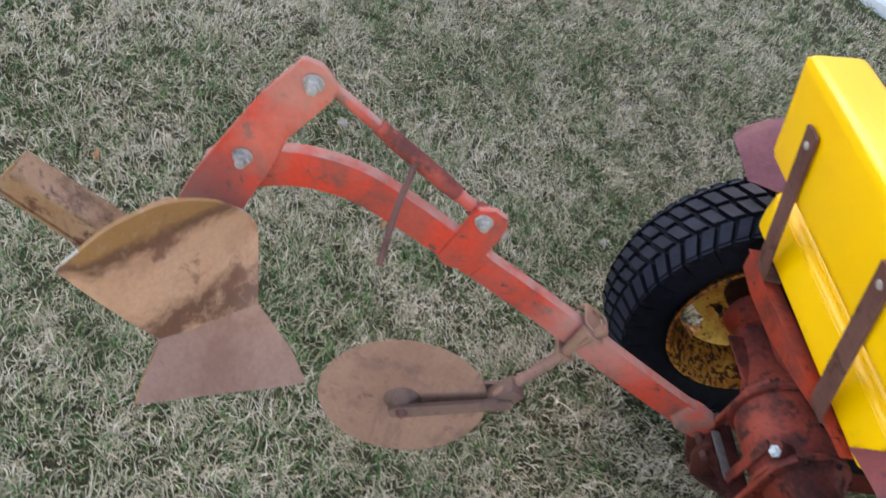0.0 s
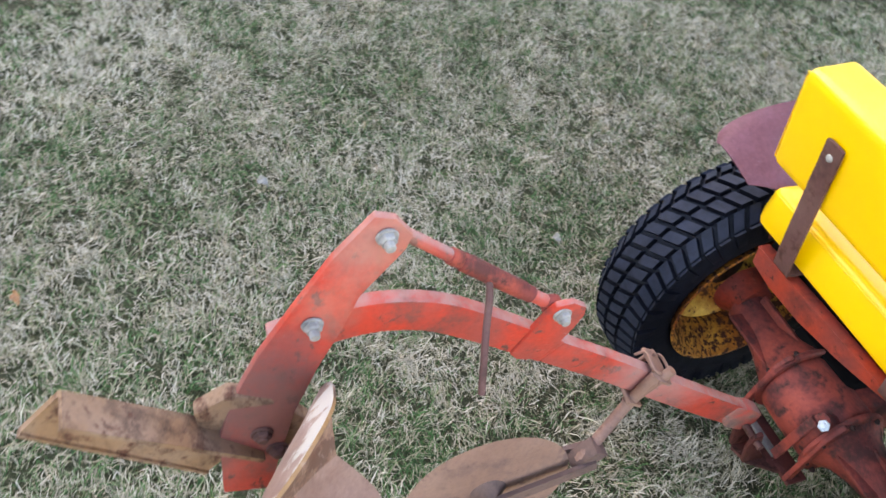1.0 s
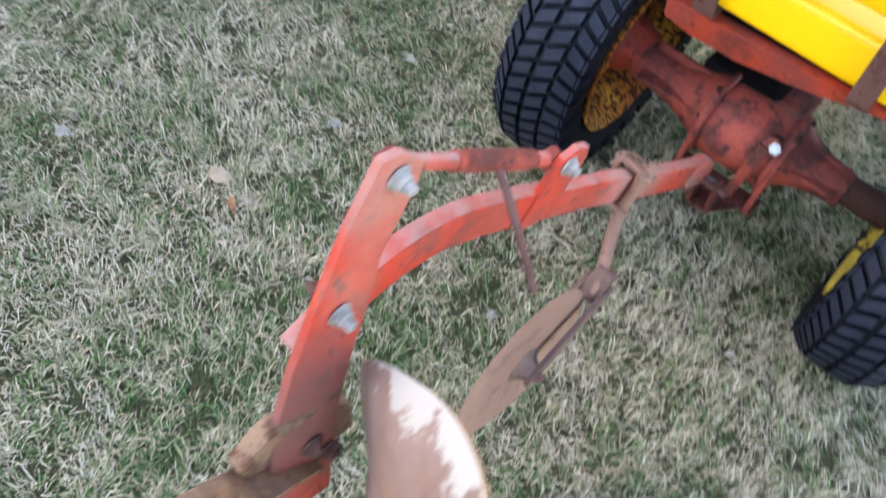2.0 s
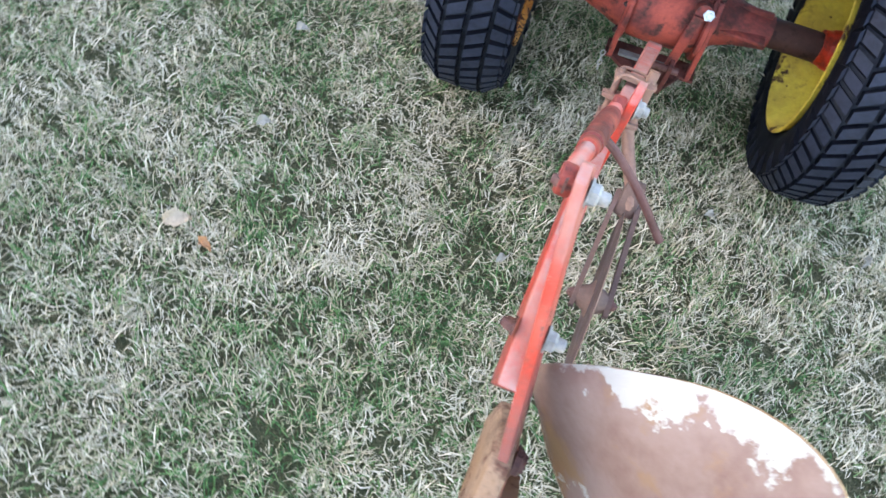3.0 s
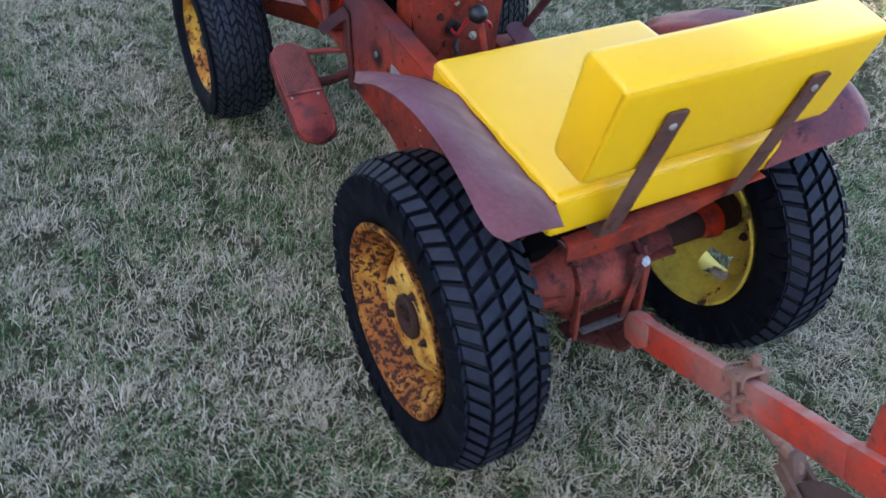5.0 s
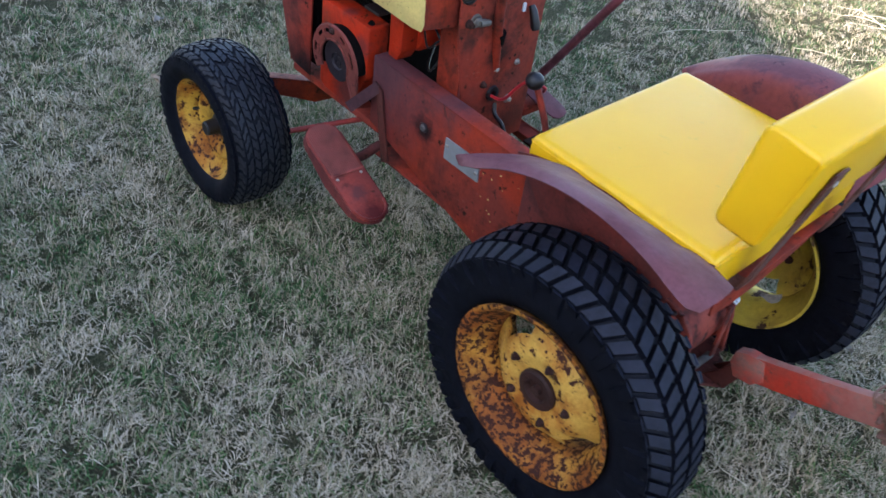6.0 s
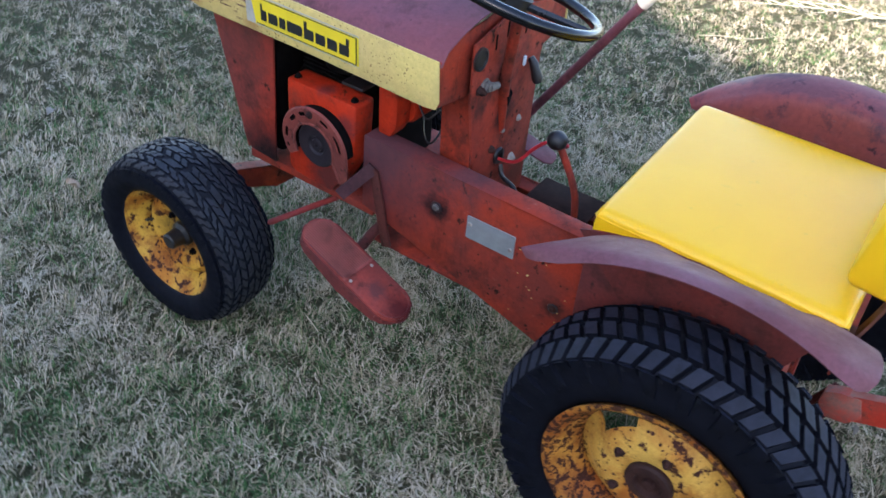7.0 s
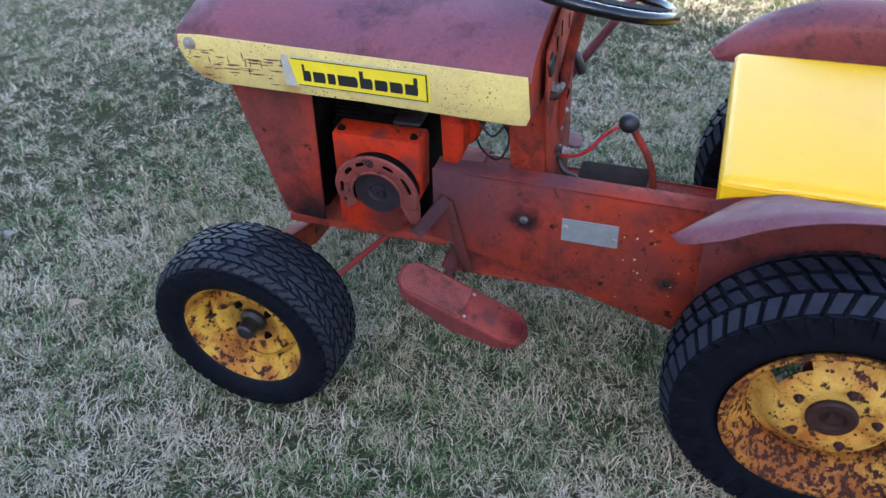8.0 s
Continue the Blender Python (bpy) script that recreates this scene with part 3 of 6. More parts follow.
def build_grass():
    """Matted winter lawn: separate bent blades in lying tufts, shorter and thinner where the sward is worn."""
    rng = np.random.default_rng(4)
    lo, hi = np.array((-3.2, -2.5)), np.array((4.3, 4.9))
    tufts = 150000
    centre = rng.uniform(lo, hi, (tufts, 2))
    away = np.hypot((centre[:, 0] + 0.35) / 1.55, (centre[:, 1] - 0.1) / 1.75)
    keep = rng.random(tufts) < np.clip(2.3 - 1.25 * away, 0.31, 1.0)
    # nothing grows under the tyres
    for wx, wy, half in ((-0.385, 0.0, 0.10), (0.425, 0.04, 0.06), (-0.48, 1.32, 0.07), (0.42, 1.37, 0.06)):
        keep &= ~((np.abs(centre[:, 0] - wx) < 0.085) & (np.abs(centre[:, 1] - wy) < half))
    centre = centre[keep]
    flow = 2.2 * np.sin(1.9 * centre[:, 0] + 1.3 * np.sin(1.1 * centre[:, 1])) + 1.7 * np.cos(2.3 * centre[:, 1] + centre[:, 0])
    flow = flow + rng.normal(0, 1.5, len(centre))
    per = 10
    n = len(centre) * per
    root = np.repeat(centre, per, 0) + rng.normal(0, 0.013, (n, 2))
    ang = np.repeat(flow, per) + rng.normal(0, 0.9, n)
    lean = np.clip(np.repeat(rng.normal(0.95, 0.30, len(centre)), per) + rng.normal(0, 0.32, n), 0.05, 1.45)
    length = np.repeat(rng.gamma(9.0, 0.0032, len(centre)), per) * rng.uniform(0.4, 1.4, n)
    width = rng.uniform(0.0006, 0.0017, n) * np.repeat(np.clip(away[keep], 1.0, 1.3), per)
    z0 = ground_z(root[:, 0], root[:, 1])
    turn = rng.normal(0, 0.55, n)
    droop = rng.uniform(0.15, 0.9, n)
    pts = np.empty((n, 3, 3))
    pts[:, 0] = np.concatenate((root, z0[:, None]), 1)
    h, a = 0.55 * length, lean
    pts[:, 1, 0] = pts[:, 0, 0] + np.cos(ang) * np.sin(a) * h
    pts[:, 1, 1] = pts[:, 0, 1] + np.sin(ang) * np.sin(a) * h
    pts[:, 1, 2] = z0 + np.cos(a) * h + 0.003
    h, a, g = 0.45 * length, np.minimum(lean + droop, 1.75), ang + turn
    pts[:, 2, 0] = pts[:, 1, 0] + np.cos(g) * np.sin(a) * h
    pts[:, 2, 1] = pts[:, 1, 1] + np.sin(g) * np.sin(a) * h
    pts[:, 2, 2] = np.maximum(pts[:, 1, 2] + np.cos(a) * h, z0 + 0.003)
    twist = ang + rng.uniform(-0.8, 0.8, n)
    off = np.stack((-np.sin(twist), np.cos(twist), np.zeros(n)), 1) * width[:, None]
    verts = np.empty((n, 6, 3))
    for k, w in ((0, 0.8), (1, 1.0), (2, 0.22)):
        verts[:, 2 * k], verts[:, 2 * k + 1] = pts[:, k] - off * w, pts[:, k] + off * w
    loops = (np.arange(n)[:, None] * 6 + np.array((0, 1, 3, 2, 2, 3, 5, 4))[None]).astype(np.int32)
    me = bpy.data.meshes.new("grass")
    me.vertices.add(n * 6)
    me.vertices.foreach_set("co", verts.ravel())
    me.loops.add(n * 8)
    me.loops.foreach_set("vertex_index", loops.ravel())
    me.polygons.add(n * 2)
    me.polygons.foreach_set("loop_start", (np.arange(n * 2) * 4).astype(np.int32))
    me.update(calc_edges=True)
    me.materials.append(GRASS)
    tagged(new("grass", me), "matted dormant lawn grass, straw and dull green blades", "grass", kind="stuff")


def leaf(kind, x, y, size, turn, mtl, label):
    """A curled dry leaf lying on the grass."""
    bm = bmesh.new()
    rnd = random.Random(int((x * 37 + y * 91) * 100))
    n = 9
    rows = []
    for i in range(n):
        t = i / (n - 1)
        w = size * 0.32 * math.sin(math.pi * min(1, 0.06 + t * 0.94)) ** 0.7 * rnd.uniform(0.8, 1.15)
        row = [bm.verts.new(((t - 0.5) * size, s * w, 0.012 * abs(s) ** 1.5 + 0.01 * math.sin(3 * t + s) + rnd.uniform(-0.002, 0.002))) for s in (-1, -0.4, 0.3, 1)]
        rows.append(row)
    for a, b in zip(rows, rows[1:]):
        for k in range(3):
            bm.faces.new((a[k], a[k + 1], b[k + 1], b[k]))
    shell(bm, 0.0008)
    ob = part(kind, bm, mtl)
    ob.matrix_world = pose(x, y, float(ground_z(x, y)) + 0.034, 4, 6, turn)
    return tagged(ob, label, "leaf", group="fallen leaves on the lawn")


def twig(x, y, turn, bend, length, label):
    pts = [(length * (t - 0.5), bend * math.sin(math.pi * t), 0.006 * math.sin(7 * t)) for t in [k / 10 for k in range(11)]]
    ob = part("straw_stem", add_tube(bmesh.new(), pts, [0.0016 - 0.0008 * k / 10 for k in range(11)], 6), STRAW)
    ob.matrix_world = pose(x, y, float(ground_z(x, y)) + 0.040, 0, 0, turn)
    return tagged(ob, label, "straw", group="straw stems on the lawn")


# ---- wheels ----
def tread_shell(stations, N, fill, inner, tread_half, jitter=0.0, seed=1):
    """A moulded tyre as one skin. Each station across the section gives (floor x, floor r, top x, top r, turn of its row in pitches, lugs);
    lugs: 0 none, 1 all, 2 every second one. Every ring carries four points a lug, so that the lug flanks follow the rows."""
    bm = bmesh.new()
    rnd = random.Random(seed)
    step = 2 * math.pi / N
    edge = 0.05
    shake = {}
    rings, raised = [], []
    for x, r, xt, rt, turn, lugs, row in stations:
        ring, up = [], []
        for k in range(N):
            if (row, k) not in shake:
                shake[row, k] = (rnd.uniform(-jitter, jitter), fill * (1 + rnd.uniform(-jitter, jitter)))
            move, w = shake[row, k]
            on = lugs == 1 or (lugs == 2 and k % 2 == 0)
            for f, top in ((0.0, False), (edge, on), (w - edge, on), (w, False)):
                a = (k + move + turn + f) * step
                px, pr = (xt, rt) if top else (x, r)
                ring.append(bm.verts.new((px, pr * math.cos(a), pr * math.sin(a))))
                up.append(top)
        rings.append(ring)
        raised.append(up)
    n = 4 * N
    for a, b, ua, ub in zip(rings, rings[1:], raised, raised[1:]):
        for k in range(n):
            m = (k + 1) % n
            f = bm.faces.new((a[k], a[m], b[m], b[k]))
            if k % 4 == 1 and ua[k] and ub[k] and abs(a[k].co.x - b[k].co.x) > 0.0045:
                f.material_index = 1
            elif not (ua[k] or ub[k] or ua[m] or ub[m]) and max(abs(a[k].co.x), abs(b[k].co.x)) < tread_half:
                f.material_index = 2
    for x, r in inner:
        rings.append([bm.verts.new((x, r * math.cos(2 * math.pi * k / n), r * math.sin(2 * math.pi * k / n))) for k in range(n)])
    for a, b in zip(rings[len(stations) - 1:], rings[len(stations):] + rings[:1]):
        for k in range(n):
            bm.faces.new((a[k], a[(k + 1) % n], b[(k + 1) % n], b[k]))
    return bm


def rear_tyre():
    """Turf tyre: two slanted rows in the middle, two counter-slanted shoulder rows whose every second lug runs down the sidewall."""
    def crown(x):
        return 0.3435 - 1.1 * x * x - 1400 * max(0, abs(x) - 0.062) ** 3

    st = []
    wall = [(0.068, 0.205), (0.080, 0.214), (0.0885, 0.232), (0.0925, 0.252), (0.0926, 0.260)]
    for x, r in wall:
        st.append((-x, r, -x, r, 0.15, 0, 0))
    st += [(-0.0915, 0.268, -0.0945, 0.268, 0.13, 2, 0), (-0.0895, 0.282, -0.0975, 0.282, 0.12, 2, 0), (-0.0875, 0.297, -0.0985, 0.298, 0.09, 2, 0), (-0.0860, 0.311, -0.0945, 0.316, 0.04, 1, 0)]
    deep = 0.013
    for row, (x0, x1, tilt, phase) in enumerate(((-0.087, -0.0535, 0.55, 0.0), (-0.0465, -0.0045, -0.58, 0.35), (0.0045, 0.0465, -0.58, 0.80), (0.0535, 0.087, 0.55, 0.45))):
        for x, top in ((x0, row in (0,)), (x0 + 0.0016, True), (x1 - 0.0016, True), (x1, row == 3)):
            t = phase + tilt * ((x - x0) / (x1 - x0) - 0.5)
            r = crown(x)
            st.append((x, r - deep, x, r if top else r - deep, t, 1 if top else 0, row))
    t = st[-1][4]
    st += [(0.0860, 0.311, 0.0945, 0.316, t, 1, 3), (0.0875, 0.297, 0.0985, 0.298, t, 2, 3), (0.0895, 0.282, 0.0975, 0.282, t, 2, 3), (0.0915, 0.268, 0.0945, 0.268, t, 2, 3)]
    for x, r in wall[::-1]:
        st.append((x, r, x, r, t, 0, 3))
    return tread_shell(st, 54, 0.77, [(0.05, 0.199), (-0.05, 0.199)], 0.088)


def rear_wheel(tractor, x, out, mtl, label, turn):
    """Dished disc wheel; out is -1 or 1, the side that faces away from the tractor."""
    bm = bmesh.new()
    o = out
    # rim barrel with rolled flanges and a stepped well
    add_lathe(bm, [(-0.086 * o, 0.203), (-0.092 * o, 0.205), (-0.093 * o, 0.198), (-0.080 * o, 0.188), (-0.052 * o, 0.178), (-0.02 * o, 0.158), (0.022 * o, 0.156),
                   (0.034 * o, 0.160), (0.052 * o, 0.171), (0.072 * o, 0.181), (0.082 * o, 0.189), (0.090 * o, 0.192), (0.094 * o, 0.199), (0.093 * o, 0.207), (0.086 * o, 0.205), (0.076 * o, 0.197), (0.052 * o, 0.184),
                   (0.03 * o, 0.166), (-0.02 * o, 0.166), (-0.052 * o, 0.184), (-0.078 * o, 0.196)], 72, closed=True)
    widen = Matrix.Diagonal((1, 1.05, 1.05, 1))
    bm.transform(widen)
    rim_mtl = WHEELRIM if mtl == WHEELYEL else mtl
    wheel = part("rear_wheel", bm, rim_mtl, tractor, label)
    wheel.matrix_local = pose(x, 0, -0.024, turn, 0, 0)
    bm = bmesh.new()
    # dished centre: flat hub plate, raised ring, sloping skirt with two openings at the rim
    prof = [(0.050, 0.0), (0.050, 0.050), (0.053, 0.060), (0.057, 0.078), (0.057, 0.094), (0.051, 0.108), (0.040, 0.120), (0.022, 0.134), (0.012, 0.146), (0.008, 0.159)]
    steps = 96
    rings = []
    for px, r in prof:
        rings.append([bm.verts.new((px * o, r * math.cos(2 * math.pi * k / steps), r * math.sin(2 * math.pi * k / steps))) for k in range(steps)] if r else None)
    hub_c = bm.verts.new((0.050 * o, 0, 0))
    for k in range(steps):
        bm.faces.new((hub_c, rings[1][k], rings[1][(k + 1) % steps]))
    for i in range(1, len(rings) - 1):
        for k in range(steps):
            slot = 4 <= (k % 48) < 14
            if i >= len(rings) - 4 and slot:
                continue
            bm.faces.new((rings[i][k], rings[i + 1][k], rings[i + 1][(k + 1) % steps], rings[i][(k + 1) % steps]))
    bm.transform(widen)
    shell(bm, 0.004)
    part("wheel_disc", bm, mtl, wheel)
    part("tyre", rear_tyre(), [RUBBER, TREAD, GROOVE], wheel, "black turf tyre with slanted block lugs", 30)
    bm = bmesh.new()
    add_lathe(bm, [(0.02 * o, 0.0), (0.02 * o, 0.050), (0.058 * o, 0.050), (0.063 * o, 0.045), (0.063 * o, 0.030), (0.052 * o, 0.026), (0.052 * o, 0)], 32)
    add_lathe(bm, [(0.05 * o, 0.0), (0.05 * o, 0.014), (0.062 * o, 0.012), (0.062 * o, 0)], 6)
    part("hub", bm, HUBRUST, wheel, "rusty dark hub")
    for k in range(5):
        a = 2 * math.pi * (k + 0.3) / 5
        bm = bmesh.new()
        add_bolt(bm, (0.0545 * o, 0.084 * math.cos(a), 0.084 * math.sin(a)), (o, 0, 0), 0.009, 0.011)
        part("wheel_bolt", bm, HUBRUST, wheel)
        bm = bmesh.new()
        add_bolt(bm, (0.046 * o, 0.084 * math.cos(a), 0.084 * math.sin(a)), (-o, 0, 0), 0.009, 0.012)
        part("bolt_end", bm, HUBRUST, wheel)
    if o > 0:
        # inner wheel weight tab, bare where the paint wore off
        bm = add_prism(bmesh.new(), [(0.036 * math.cos(2 * math.pi * k / 14) * (1 if k < 7 else 0.8), 0.013 * math.sin(2 * math.pi * k / 14) + 0.012 * math.cos(2 * math.pi * k / 14) ** 2) for k in range(14)], -0.026, -0.016, 0.003)
        bm.transform(pose(0, 0, 0, -turn, 0, 0) @ Matrix.Translation((0, -0.106, -0.119)) @ pose(0, 0, 0, -35, 0, 0))
        part("balance_tab", bm, STEEL, wheel, "bare pale metal tab on the wheel's inner face")
    return wheel


def front_tyre():
    """All-terrain tyre with rows of small interlocking zigzag blocks, worn nearly smooth."""
    def crown(x):
        return 0.2480 - 1.55 * x * x - 110 * max(0, abs(x) - 0.055) ** 2.6

    wall = [(0.060, 0.146), (0.070, 0.150), (0.081, 0.158), (0.090, 0.170), (0.0955, 0.184), (0.097, 0.198), (0.095, 0.210)]
    st = [(-x, r, -x, r, 0.0, 0, 0) for x, r in wall]
    st.append((-0.0915, 0.221, -0.0945, 0.223, 0.0, 1, 0))
    for row in range(8):
        x0 = -0.0850 + 0.02125 * row
        x1 = x0 + 0.0188
        way = (1, -1, 0.6, -0.5, 0.9, -1, 0.5, 1)[row]
        for f, top in ((0.0, False), (0.07, True), (0.36, True), (0.64, True), (0.93, True), (1.0, False)):
            x = x0 + (x1 - x0) * f
            t = (0.37 * row) % 1.0 + way * (0.36 if f > 0.5 else -0.36 if f < 0.4 else 0.0) * (0.6 + 0.4 * abs(2 * f - 1))
            r = crown(x)
            st.append((x, r - 0.0045, x, r if top else r - 0.0045, t, 1 if top else 0, row))
    st.append((0.0915, 0.221, 0.0945, 0.223, 0.5, 1, 7))
    st += [(x, r, x, r, 0.5, 0, 7) for x, r in wall[::-1]]
    return tread_shell(st, 50, 0.78, [(0.05, 0.141), (-0.05, 0.141)], 0.086, 0.20, 7)


def front_wheel(tractor, x, y, z, out, steer):
    bm = bmesh.new()
    o = out
    add_lathe(bm, [(-0.062 * o, 0.150), (-0.06 * o, 0.140), (-0.02 * o, 0.118), (0.02 * o, 0.118), (0.052 * o, 0.136), (0.066 * o, 0.147), (0.076 * o, 0.153), (0.078 * o, 0.160), (0.070 * o, 0.160),
                   (0.048 * o, 0.142), (0.02 * o, 0.123), (-0.02 * o, 0.123), (-0.055 * o, 0.145)], 64, closed=True)
    # deep dished centre
    add_lathe(bm, [(0.012 * o, 0.0), (0.012 * o, 0.045), (0.014 * o, 0.062), (0.030 * o, 0.080), (0.034 * o, 0.098), (0.024 * o, 0.112), (0.014 * o, 0.121), (0.008 * o, 0.121),
                   (0.018 * o, 0.110), (0.028 * o, 0.097), (0.024 * o, 0.080), (0.008 * o, 0.062), (0.006 * o, 0.0)], 64)
    wheel = part("front_wheel", bm, WHEELRIM_F, tractor, "rusted yellow front wheel")
    wheel.matrix_local = pose(x, y, z, 20, 0, steer)
    # narrow bead of the tyre over the rim stays behind the rolled edge
    part("tyre", front_tyre(), [RUBBER, FRONTTREAD, GROOVE], wheel, "black all-terrain front tyre", 50)
    bm = bmesh.new()
    add_lathe(bm, [(0.0, 0.0), (0.0, 0.034), (0.022 * o, 0.034), (0.03 * o, 0.024), (0.062 * o, 0.022), (0.066 * o, 0.018), (0.066 * o, 0)], 28)
    part("hub", bm, BLACK, wheel, "greasy black hub cap")
    for k in range(4):
        a = 2 * math.pi * (k + 0.4) / 4
        bm = bmesh.new()
        add_bolt(bm, (0.014 * o, 0.055 * math.cos(a), 0.055 * math.sin(a)), (o, 0, 0), 0.008, 0.01)
        part("wheel_bolt", bm, DARKMETAL, wheel)
    bm = bmesh.new()
    add_tube(bm, [(0.02 * o, 0.088, -0.02), (0.045 * o, 0.098, -0.022), (0.05 * o, 0.1, -0.022)], 0.004, 8)
    part("valve_stem", bm, BLACK, wheel)
    return wheel


# ---- the tractor ----
def ramp_of(pairs, a):
    """Straight-line interpolation in a short table."""
    for (a0, v0), (a1, v1) in zip(pairs, pairs[1:]):
        if a <= a1:
            return v0 + (v1 - v0) * max(0.0, (a - a0) / (a1 - a0))
    return pairs[-1][1]


def fender(tractor, s):
    """Crescent mudguard over a rear wheel; s is -1 (near side) or 1."""
    if s < 0:
        r_out = ((44, 0.500), (55, 0.487), (110, 0.485), (122, 0.480))
        r_in = ((44, 0.494), (52, 0.462), (62, 0.428), (75, 0.384), (90, 0.366), (106, 0.383), (116, 0.428), (122, 0.455))
        x_out = ((44, 0.452), (48, 0.472), (56, 0.485), (114, 0.485), (119, 0.478), (121, 0.466), (122, 0.452))
        x_in = ((44, 0.440), (48, 0.395), (56, 0.330), (66, 0.300), (110, 0.300), (122, 0.335))
    else:
        r_out = ((44, 0.485), (56, 0.474), (90, 0.462), (122, 0.460))
        r_in = ((44, 0.474), (58, 0.466), (90, 0.466), (102, 0.460), (112, 0.432), (118, 0.402), (122, 0.372))
        x_out = ((44, 0.345), (50, 0.395), (58, 0.435), (112, 0.460), (118, 0.452), (122, 0.425))
        x_in = ((44, 0.325), (58, 0.318), (100, 0.318), (112, 0.276), (118, 0.236), (122, 0.206))
    bm = bmesh.new()
    n = 36
    rows = []
    drop = ((44, 0.006), (52, 0.05), (60, 0.105), (100, 0.125), (110, 0.07), (116, 0.02), (122, 0.004))
    for i in range(n + 1):
        a = 44 + 78 * i / n
        row = []
        xo, xi, ro, ri, down = (ramp_of(t, a) for t in (x_out, x_in, r_out, r_in, drop))
        for k in range(9):
            u = k / 8
            crown = 0.012 * 4 * u * (1 - u)
            rr = ro + (ri - ro) * u + crown - (0.012 * (1 - u / 0.2) ** 2 if u < 0.2 else 0)
            row.append(((xo + (xi - xo) * u), rr))
        if s > 0:
            # the inner side rolls over into an upright skirt
            bend = min(0.045, down * 0.8)
            last = row[-1]
            row = row[:-1]
            row += [(last[0] - bend * 0.55 * math.sin(radians(q)), last[1] - bend * (1 - math.cos(radians(q)))) for q in (0, 22, 45, 68, 90)]
            row += [(row[-1][0] - 0.002 * f, row[-1][1] - (down - bend) * f) for f in (0.5, 1.0)]
        rows.append([bm.verts.new((x * s, r * math.cos(radians(a)), r * math.sin(radians(a)))) for x, r in row])
    for a, b in zip(rows, rows[1:]):
        for k in range(len(a) - 1):
            bm.faces.new((a[k], a[k + 1], b[k + 1], b[k]))
    shell(bm, 0.0025)
    fe = part("fender", bm, FENDER if s < 0 else FENDERBLOTCHED, tractor, "faded purplish red sheet-steel fender", 50)
    if s > 0:
        return fe
    # inner skirt between fender and frame
    out = []
    top = ((44, 0.47), (60, 0.425), (75, 0.392), (90, 0.374), (106, 0.385), (118, 0.43))
    for i in range(21):
        a = 48 + 68 * i / 20
        r = ramp_of(top, a) + 0.006
        out.append((r * math.cos(radians(a)), r * math.sin(radians(a))))
    for i in range(21):
        a = 116 - 68 * i / 20
        r = 0.262
        out.append((r * math.cos(radians(a)), r * math.sin(radians(a))))
    bm = add_prism(bmesh.new(), out, 0.313 * s, 0.316 * s)
    part("fender_skirt", bm, SKIRT, fe, "stained red inner skirt of the fender")
    return fe


